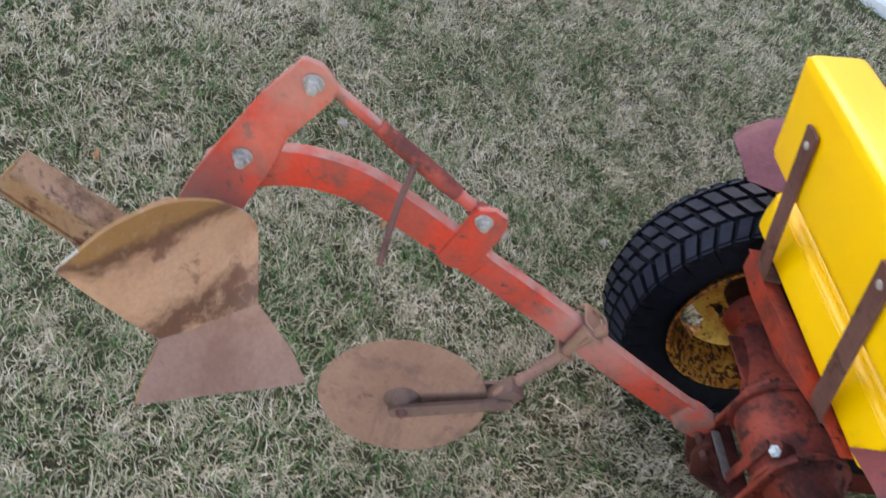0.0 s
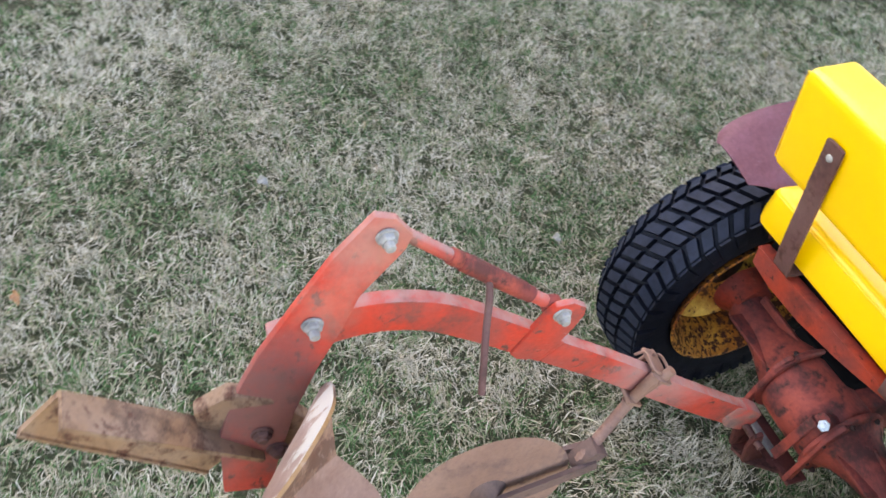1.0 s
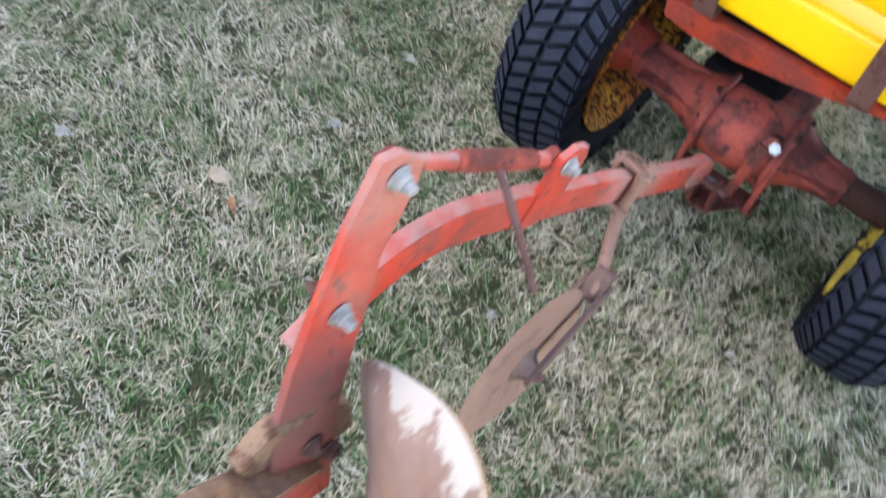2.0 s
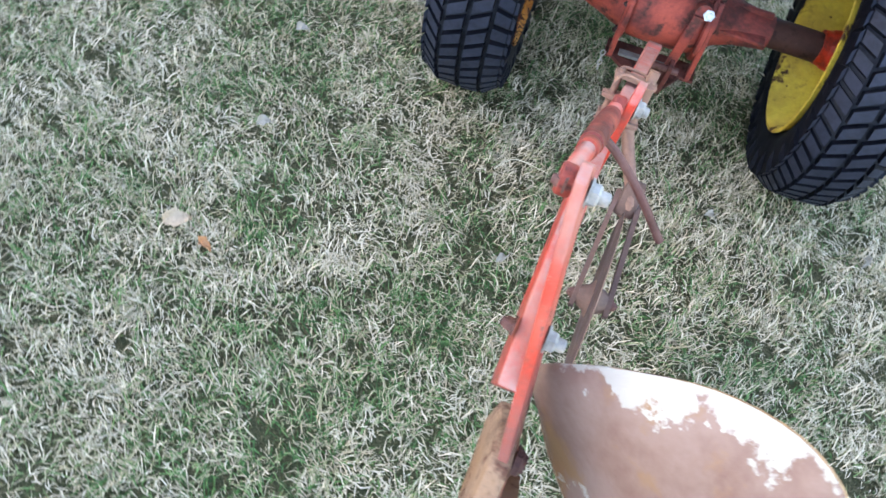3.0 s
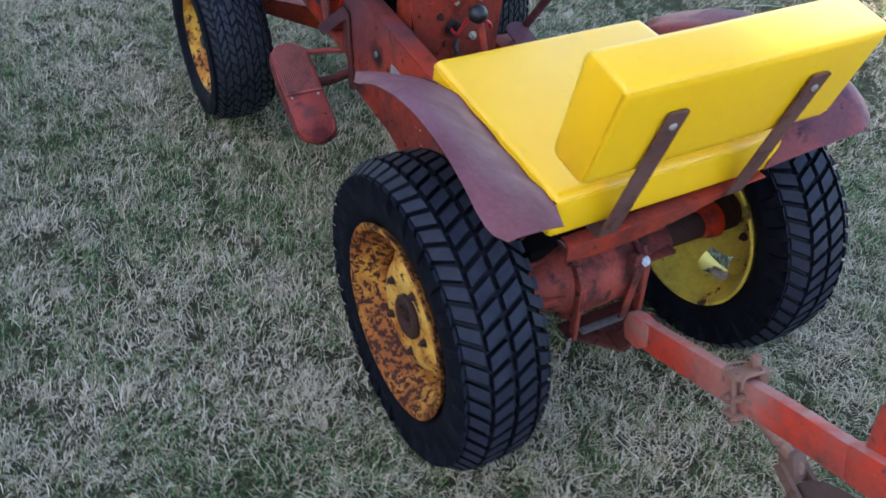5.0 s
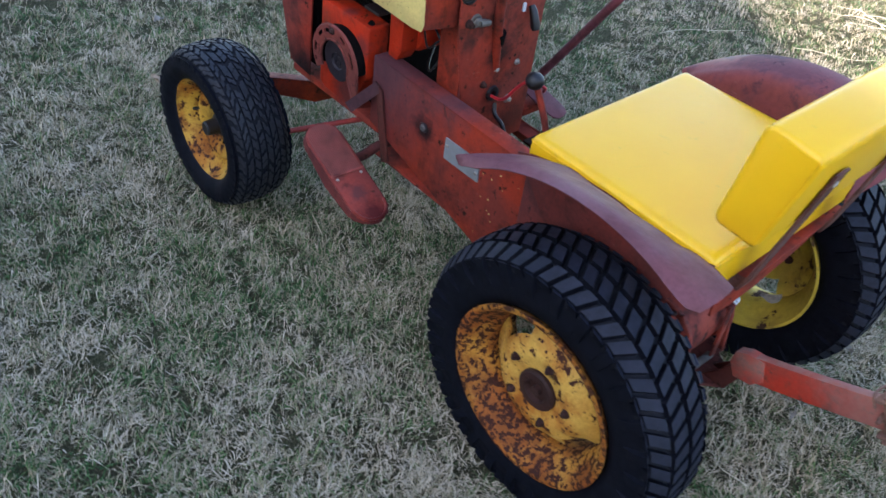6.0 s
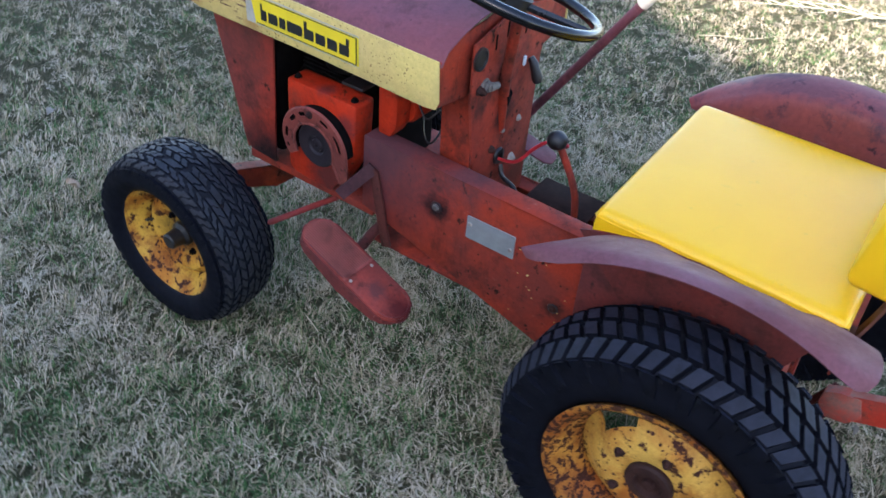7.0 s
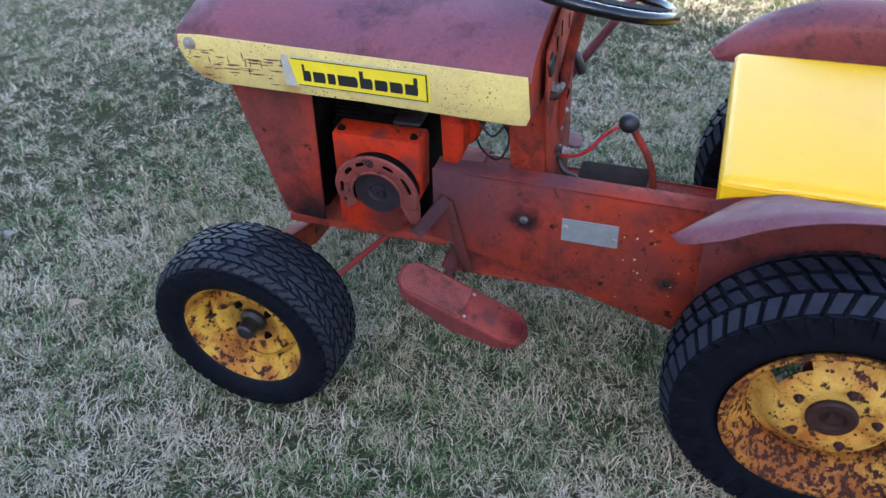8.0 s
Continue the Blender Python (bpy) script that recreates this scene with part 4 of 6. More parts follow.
def seat(tractor):
    bm = bmesh.new()
    half, rad, mid = Vector((0.270, 0.238, 0.0505)), 0.014, Vector((-0.033, 0.0525, 0.3465))
    bmesh.ops.create_cube(bm, size=2.0)
    bmesh.ops.subdivide_edges(bm, edges=bm.edges[:], cuts=23, use_grid_fill=True)
    for v in bm.verts:
        u, w, t = (math.sin(0.5 * math.pi * c) for c in v.co)
        p = Vector((u * half.x, w * half.y, t * half.z))
        q = Vector([max(-(h - rad), min(h - rad, c)) for c, h in zip(p, half)])
        p = q + (p - q).normalized() * rad
        # stuffed: the top crowns a little, the sides bulge, and the near side runs out to the rear
        p.z += 0.009 * (1 - u * u) * (1 - w * w) * (t > 0.5)
        belly = 0.004 * (1 - t * t)
        p.x += math.copysign(belly, u) * (abs(u) > 0.98)
        p.y += math.copysign(belly, w) * (abs(w) > 0.98)
        if u < 0:
            p.x += 0.012 * (1 - (w + 1) / 2) * u
        v.co = mid + p
    cu = part("seat_cushion", bm, VINYL, tractor, "bright yellow vinyl seat cushion", 50)
    # piped seam round the top edge
    bm = bmesh.new()
    ring = []
    for px, py in rounded(0, 0, 2 * half.x + 0.004, 2 * half.y + 0.004, 0.010, 4):
        near = 0.012 * (1 - (py / half.y + 1) / 2) * px / half.x if px < 0 else 0.0
        ring.append((mid.x + px + near, mid.y + py, 0.3815))
    add_tube(bm, ring + ring[:1], 0.0012, 6, False)
    part("seam", bm, VINYL, cu)
    # backrest: padded block leaning back
    bm = bmesh.new()
    prof = [(-0.154, 0.468), (-0.234, 0.461), (-0.243, 0.474), (-0.284, 0.660), (-0.277, 0.675), (-0.188, 0.686), (-0.173, 0.675), (-0.148, 0.486)]
    add_prism(bm, prof, -0.318, 0.246, 0.010)
    ba = part("backrest", bm, VINYL, tractor, "bright yellow vinyl backrest pad", 50)
    bm = bmesh.new()
    add_tube(bm, [(-0.319, -0.238, 0.474), (-0.319, -0.278, 0.664), (0.247, -0.278, 0.664), (0.247, -0.238, 0.474), (-0.319, -0.238, 0.474)], 0.0016, 6, False)
    part("seam", bm, VINYL, ba)
    for x in (-0.193, 0.121):
        bm = bmesh.new()
        w = 0.021
        line = [(-0.05, 0.284), (-0.170, 0.284), (-0.198, 0.287), (-0.2095, 0.302), (-0.248, 0.47), (-0.2715, 0.575), (-0.2765, 0.597), (-0.2785, 0.604)]
        pts = smooth_path([(0, *p) for p in line], 4)
        secs = []
        for i, p in enumerate(pts):
            d = (pts[min(i + 1, len(pts) - 1)] - pts[max(i - 1, 0)]).normalized()
            nrm = Vector((0, d.z, -d.y)) * 0.0028
            ww = w if i < len(pts) - 2 else w * (0.8 if i == len(pts) - 2 else 0.45)
            secs.append([bm.verts.new(p + nrm * sg + Vector((x + sx * ww, 0, 0))) for sx, sg in ((-1, -1), (1, -1), (1, 1), (-1, 1))])
        for a, b2 in zip(secs, secs[1:]):
            for k in range(4):
                bm.faces.new((a[k], a[(k + 1) % 4], b2[(k + 1) % 4], b2[k]))
        bm.faces.new(secs[0])
        bm.faces.new(secs[-1][::-1])
        st = part("strap", bm, RUSTBAR, ba, "dark brown flat-steel backrest strap")
        bm = bmesh.new()
        add_lathe(bm, [(0.0, 0), (0.0, 0.008), (0.003, 0.0068), (0.0045, 0.003), (0.005, 0)], 14, Matrix.Translation((x, -0.2735, 0.574)) @ pose(0, 0, 0, 0, 0, -90) @ pose(0, 0, 0, 0, 10, 0))
        part("strap_bolt", bm, STEEL, ba)
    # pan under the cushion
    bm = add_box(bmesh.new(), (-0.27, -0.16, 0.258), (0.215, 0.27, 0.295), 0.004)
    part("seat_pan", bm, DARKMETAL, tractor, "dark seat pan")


def chassis(tractor):
    # deep side plates that taper in front of the rear wheels
    side = [(0.918, 0.272), (0.925, 0.066), (0.60, -0.026), (0.40, -0.085), (0.335, -0.105), (0.258, 0.11), (0.26, 0.260)]
    low = [(0.918, 0.02), (0.925, -0.03), (0.60, -0.06), (0.335, -0.105), (0.258, -0.06), (0.26, 0.01)]
    for x0, x1, xf, outline, top in ((-0.237, -0.231, -0.185, side, 0.270), (0.201, 0.207, 0.155, low, 0.015)):
        bm = add_prism(bmesh.new(), outline, x0, x1, 0.0015)
        lo, hi = sorted((x0 if x0 < 0 else x1, xf))
        add_prism(bm, [(0.915, top - 0.003), (0.262, top - 0.016), (0.262, top - 0.010), (0.915, top + 0.003)], lo, hi, 0.0015)
        fr = part("frame_plate", bm, FRAMERED, tractor, "worn red frame side plate")
        if x0 < 0:
            for y, z, r in ((0.700, 0.165, 0.011), (0.365, 0.040, 0.010)):
                bm = bmesh.new()
                add_bolt(bm, (-0.2378, y, z), (-1, 0, 0), r * 0.7, 0.007, True, 0.007)
                fb = part("frame_bolt", bm, DULLSTEEL if y > 0.5 else HUBRUST, fr)
                bm = add_lathe(bmesh.new(), [(-0.2372, 0.0), (-0.2372, r * 1.35), (-0.2388, r * 1.3), (-0.2392, r * 0.6), (-0.2392, 0)], 20, Matrix.Translation((0, y, z)))
                part("washer", bm, GREASE, fb, "greasy black washer")
            bm = add_prism(bmesh.new(), rounded(0.547, 0.155, 0.128, 0.062, 0.002, 2), -0.2405, -0.2372)
            pl = part("data_plate", bm, PLATE, fr, "blank grey metal plate with two rivets")
            for y, z in ((0.602, 0.165), (0.492, 0.146)):
                bm = add_lathe(bmesh.new(), [(0, 0), (0, 0.006), (-0.003, 0.004), (-0.0035, 0)], 12, Matrix.Translation((-0.2405, y, z)))
                part("rivet", bm, STEEL, pl)
            rnd = random.Random(3)
            bm = bmesh.new()
            for k in range(15):
                y, z = rnd.uniform(0.29, 0.50), rnd.uniform(-0.05, 0.16) + 0.10 * rnd.random() ** 2
                r = rnd.uniform(0.0012, 0.0026)
                add_lathe(bm, [(0, 0), (0, r), (-0.0006, r * 0.7), (-0.0006, 0)], 5, Matrix.Translation((-0.2370, y, z)) @ pose(0, 0, 0, rnd.uniform(0, 70)) @ Matrix.Diagonal((1, 1, rnd.uniform(0.6, 1.8), 1)))
            for k in range(7):
                y = rnd.uniform(0.28, 0.55)
                r = rnd.uniform(0.0014, 0.003)
                add_lathe(bm, [(0, 0), (0, r), (0.0006, r * 0.7), (0.0006, 0)], 5, Matrix.Translation((rnd.uniform(-0.230, -0.19), y, 0.2705 - 0.0195 * (0.915 - y))) @ pose(0, 0, 0, 0, -90, 0))
            tagged(part("paint_specks", bm, CREAM, fr, "pale specks of chipped paint"), kind="stuff")
    # floor between the plates, gearbox and drive tunnel
    bm = add_box(bmesh.new(), (-0.22, 0.26, -0.05), (0.0, 0.92, -0.04), 0.003)
    part("belly_plate", bm, RED, tractor)
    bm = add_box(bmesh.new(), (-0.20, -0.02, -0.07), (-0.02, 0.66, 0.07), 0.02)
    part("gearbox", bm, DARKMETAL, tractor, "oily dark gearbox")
    # cross member behind the seat
    bm = bmesh.new()
    out = [(-0.268, 0.271), (-0.262, 0.232), (-0.20, 0.224), (-0.103, 0.228), (0.0, 0.245), (0.05, 0.256), (0.13, 0.277), (0.205, 0.293), (0.212, 0.298)]
    add_prism(bm, out, -0.196, -0.191, 0.001, "y")
    add_prism(bm, [(-0.268, 0.2715), (0.212, 0.294), (0.212, 0.2975), (-0.268, 0.275)], -0.202, -0.17, 0.001, "y")
    part("rear_cross_member", bm, RED, tractor, "worn red rear cross member")
    bm = add_box(bmesh.new(), (-0.286, 0.02, 0.06), (-0.281, 0.30, 0.300), 0.001)
    part("seat_bracket", bm, SKIRT, tractor, "red sheet under the seat")


def rear_axle(tractor):
    zc = -0.024
    bm = bmesh.new()
    m = pose(0, -0.036, zc)
    add_lathe(bm, [(-0.112, 0.0), (-0.112, 0.082), (-0.10, 0.087), (-0.04, 0.089), (0.035, 0.087), (0.045, 0.082), (0.045, 0)], 48, m)
    add_box(bm, (-0.10, -0.01, zc - 0.06), (0.03, 0.26, 0.05), 0.02)
    ax = part("differential", bm, CASTING, tractor, "rounded faded red differential housing", 40)
    for x in (-0.124, 0.044):
        bm = bmesh.new()
        add_lathe(bm, [(x, 0.0), (x, 0.094), (x + 0.003, 0.098), (x + 0.011, 0.098), (x + 0.014, 0.094), (x + 0.014, 0)], 40, m)
        fl = part("flange", bm, CASTING, ax, "bolted flange")
        for k in range(8):
            a = 2 * math.pi * (k + 0.5) / 8
            bm = bmesh.new()
            sx = -1 if x < 0 else 1
            add_bolt(bm, (x + (0 if sx < 0 else 0.014), -0.036 + 0.089 * math.cos(a), zc + 0.089 * math.sin(a)), (sx, 0, 0), 0.006, 0.008, False)
            part("flange_bolt", bm, HUBRUST, fl)
    # cast trumpets with a rib along the back, then plain tubes
    for s, prof, tube in ((-1, [(-0.124, 0.088), (-0.165, 0.072), (-0.21, 0.056), (-0.25, 0.047), (-0.33, 0.044), (-0.33, 0)], None),
                          (1, [(0.058, 0.084), (0.085, 0.062), (0.125, 0.048), (0.175, 0.040), (0.195, 0.038), (0.195, 0)], (0.19, 0.36))):
        bm = add_lathe(bmesh.new(), prof, 32, pose(0, -0.022, zc))
        x0, x1 = (-0.30, -0.13) if s < 0 else (0.062, 0.185)
        add_box(bm, (x0, -0.098 if s < 0 else -0.085, zc + 0.008), (x1, -0.03, zc + 0.017), 0.003)
        add_box(bm, (x0, -0.03, zc + (0.05 if s < 0 else 0.04)), (x1, -0.02, zc + (0.072 if s < 0 else 0.055)), 0.003)
        part("axle_trumpet", bm, CASTING, ax, "tapered red axle casting")
        if tube:
            bm = add_lathe(bmesh.new(), [(tube[0], 0), (tube[0], 0.0335), (tube[1], 0.0335), (tube[1], 0)], 28, pose(0, -0.018, zc + 0.002))
            part("axle_tube", bm, HUBRUST, ax, "bare greasy axle tube")
    bm = add_lathe(bmesh.new(), [(0.306, 0.0), (0.306, 0.038), (0.322, 0.040), (0.325, 0.043), (0.338, 0.046), (0.358, 0.048), (0.358, 0)], 28, pose(0, -0.016, zc + 0.004))
    part("axle_collar", bm, ORANGE, ax, "bright orange axle collar")
    bm = add_lathe(bmesh.new(), [(-0.32, 0.0), (-0.32, 0.050), (-0.342, 0.052), (-0.365, 0.068), (-0.38, 0.070), (-0.38, 0)], 28, pose(0, -0.012, zc * 0.5))
    part("axle_collar", bm, RED, ax)
    # bolt with a daub of white paint, and the strap down to the hitch
    bm = add_lathe(bmesh.new(), [(-0.03, 0.0), (-0.03, 0.020), (0.010, 0.018), (0.012, 0.0)], 20, Matrix.Translation((0.030, -0.112, 0.045)) @ pose(0, 0, 0, 0, 0, -90) @ pose(0, 0, 0, 0, -25, 0))
    part("bolt_boss", bm, CASTING, ax)
    bm = bmesh.new()
    add_bolt(bm, (0.040, -0.122, 0.050), (0.15, -1, 0.5), 0.0125, 0.007, False, 0.011)
    part("white_bolt", bm, WHITESPOT, ax, "bolt daubed with white paint")
    bm = add_box(bmesh.new(), (-0.011, -0.0035, -0.155), (0.011, 0.0035, 0.0), 0.002)
    bm.transform(Matrix.Translation((0.022, -0.130, 0.046)) @ pose(0, 0, 0, -3, 5, 0))
    part("hitch_strap", bm, CASTING, ax, "dull red strap down to the hitch")
    for x in (-0.122, 0.060):
        bm = add_prism(bmesh.new(), [(-0.142, -0.122), (-0.122, -0.128), (-0.100, 0.02), (-0.075, 0.058), (-0.092, 0.066), (-0.122, 0.03)], x - 0.006, x + 0.006, 0.003)
        part("hitch_bar", bm, CASTING, ax)
    # drawbar bracket under the housing
    bm = bmesh.new()
    add_box(bm, (-0.135, -0.140, -0.128), (0.075, -0.085, -0.118), 0.003)
    add_prism(bm, [(-0.12, -0.138), (0.045, -0.138), (0.005, -0.20), (-0.035, -0.215), (-0.06, -0.19)], -0.128, -0.118, 0.002, "z")
    br = part("drawbar_bracket", bm, HITCHRED, ax, "dark red drawbar bracket")
    # added grey strip in place of the see-through gap above the bracket
    bm = add_box(bmesh.new(), (-0.105, -0.143, -0.112), (0.012, -0.125, -0.104), 0.002)
    part("bracket_gap", bm, DULLSTEEL, br, "grey strip standing in for a see-through gap")
    for x in (-0.045, 0.0):
        bm = add_prism(bmesh.new(), [(-0.15, -0.125), (-0.215, -0.118), (-0.240, -0.05), (-0.240, -0.01), (-0.22, -0.005), (-0.19, -0.075)], x - 0.005, x + 0.005, 0.002)
        part("clevis_plate", bm, HITCHRED, br)
    bm = add_tube(bmesh.new(), [(-0.06, -0.226, -0.03), (0.02, -0.226, -0.03)], 0.008, 12)
    part("hitch_pin", bm, RUSTBAR, br)
    # short chain
    rnd = random.Random(5)
    for k in range(4):
        bm = bmesh.new()
        pts = [(0.005 * math.cos(t), 0, 0.009 * math.sin(t)) for t in [2 * math.pi * i / 10 for i in range(11)]]
        add_tube(bm, pts, 0.0015, 6, False)
        lk = part("chain_link", bm, STEEL, br)
        lk.matrix_local = pose(-0.138 + rnd.uniform(-0.002, 0.002), -0.14, -0.12 - 0.0145 * k, 0, 0, 90 * (k % 2) + 10)


def hood(tractor):
    y0, y1 = 0.678, 1.492
    xl, xr = -0.287, 0.252
    # domed top
    bm = bmesh.new()
    n, mseg = 24, 12
    rows = []
    for j in range(mseg + 1):
        t = j / mseg
        y = y0 + (y1 - y0) * t
        lift = 0.012 * t
        row = []
        for i in range(n + 1):
            u = -1 + 2 * i / n
            x = (xl + xr) / 2 + u * (xr - xl) / 2
            z = 0.566 + lift + 0.050 * (1 - abs(u) ** 2.6) - 0.018 * max(0, abs(u) - 0.93) / 0.07
            if t > 0.94:
                z -= 0.02 * ((t - 0.94) / 0.06) ** 2
            row.append(bm.verts.new((x, y, z)))
        rows.append(row)
    for a, b in zip(rows, rows[1:]):
        for k in range(n):
            bm.faces.new((a[k], a[k + 1], b[k + 1], b[k]))
    shell(bm, 0.003)
    ho = part("hood", bm, HOODRED, tractor, "oxidised dull red engine hood", 40)
    # cream side bands
    band = [(y0 + 0.006, 0.560), (1.42, 0.578), (1.474, 0.574), (1.478, 0.545), (1.462, 0.500), (1.43, 0.474), (1.39, 0.464), (1.043, 0.460), (0.715, 0.448), (0.686, 0.451), (0.678, 0.470)]
    for x0, x1 in ((xl - 0.003, xl + 0.001), (xr - 0.001, xr + 0.003)):
        bm = add_prism(bmesh.new(), band, x0, x1, 0.001)
        sb = part("side_band", bm, CREAM, ho, "chipped cream hood side band")
        if x0 < 0:
            side_decal(sb, xl - 0.003)
            bm = bmesh.new()
            add_bolt(bm, (xl - 0.003, 1.447, 0.556), (-1, 0, 0), 0.012, 0.010)
            part("hood_bolt", bm, STEEL, sb)
            rnd = random.Random(11)
            bm = bmesh.new()
            for k in range(64):
                y, z = rnd.uniform(1.20, 1.44), rnd.uniform(0.476, 0.552) if k % 3 else rnd.gauss(0.512, 0.010)
                ln, h = rnd.choice((0.006, 0.012, 0.03, 0.05)) * rnd.uniform(0.6, 1.3), rnd.uniform(0.0008, 0.0022)
                pts = [(y - ln / 2, z), (y - ln / 5, z + h), (y + ln / 3, z + h * 0.6), (y + ln / 2, z - h * 0.2), (y, z - h)]
                if k % 9 == 0:
                    pts = [(y, z), (y + 0.0016, z + 0.01), (y + 0.001, z + 0.024), (y - 0.001, z + 0.012)]
                add_prism(bm, pts, xl - 0.0036, xl - 0.0031)
            tagged(part("paint_scratches", bm, RUSTBAR, sb, "dark rusty scratches in the paint"), kind="stuff")
    # front nose and side grille panels
    for x0, x1 in ((-0.243, -0.238), (0.203, 0.208)):
        bm = add_prism(bmesh.new(), [(1.405, 0.47), (1.322, 0.10), (1.306, 0.075), (1.215, 0.068), (1.192, 0.47)], x0, x1, 0.001)
        part("grille_side", bm, GRILLERED, ho, "faded red radiator side panel with an oily lower edge")
    bm = add_box(bmesh.new(), (-0.24, -0.002, 0), (0.205, 0.003, 0.40), 0.002)
    bm.transform(Matrix.Translation((0, 1.318, 0.072)) @ pose(0, 0, 0, -12.6, 0, 0))
    part("grille_front", bm, RED, ho)
    # rear face under the hood lip
    bm = bmesh.new()
    face = [(xl + 0.002, 0.455), (xl + 0.004, 0.556), (-0.2, 0.590), (-0.02, 0.606), (0.16, 0.590), (xr - 0.004, 0.556), (xr - 0.002, 0.455), (0.12, 0.44), (-0.19, 0.44)]
    add_prism(bm, face, y0 + 0.004, y0 + 0.008, 0.0015, "y")
    part("hood_rear_panel", bm, RED, ho, "worn red rear hood panel")


def side_decal(band, x):
    """Yellow decal with a black border and plain black shapes where the maker's name stood."""
    def quad(pts, x0, x1, mtl, name, label=""):
        return part(name, add_prism(bmesh.new(), pts, x0, x1), mtl, de if name != "decal" else band, label, 0)
    ax, az, bx, bz = 1.224, 0.484, 0.889, 0.478       # bottom corners: front, rear
    h = 0.066

    def uv(u, v):
        return (ax + (bx - ax) * u, az + (bz - az) * u + h * v)
    de = quad([uv(0.0, -0.04), uv(1.0, -0.04), uv(1.0, 1.06), uv(0.0, 1.06)], x - 0.0008, x - 0.0002, GREYINK, "decal", "worn yellow and black maker's decal")
    quad([uv(0.09, 0.0), uv(1.0, 0.0), uv(1.0, 1.0), uv(0.05, 1.0)], x - 0.0014, x - 0.0009, YELDECAL, "decal_face")
    for pts in ([uv(0.07, 0.95), uv(0.985, 0.95), uv(0.985, 0.985), uv(0.07, 0.985)], [uv(0.10, 0.02), uv(0.985, 0.02), uv(0.985, 0.055), uv(0.10, 0.055)], [uv(0.975, 0.02), uv(0.985, 0.02), uv(0.985, 0.985), uv(0.975, 0.985)]):
        quad(pts, x - 0.0019, x - 0.0015, BLACKINK, "decal_line")
    u = 0.14
    for w, top in ((0.055, 0.80), (0.085, 0.58), (0.055, 0.58), (0.135, 0.58), (0.085, 0.82), (0.085, 0.58), (0.085, 0.58), (0.085, 0.82)):
        low = min(top, 0.58)
        quad([uv(u, 0.20), uv(u + w * 0.94, 0.20), uv(u + w, 0.30), uv(u + w, low - 0.09), uv(u + w * 0.92, low), uv(u, low)], x - 0.0019, x - 0.0015, BLACKINK, "decal_bar")
        if top > low:
            stem = u + (w * 0.68 if top == 0.82 and u > 0.8 else 0.0)
            quad([uv(stem, low), uv(stem + w * 0.32, low), uv(stem + w * 0.32, top), uv(stem, top)], x - 0.0019, x - 0.0015, BLACKINK, "decal_bar")
        u += w + 0.016


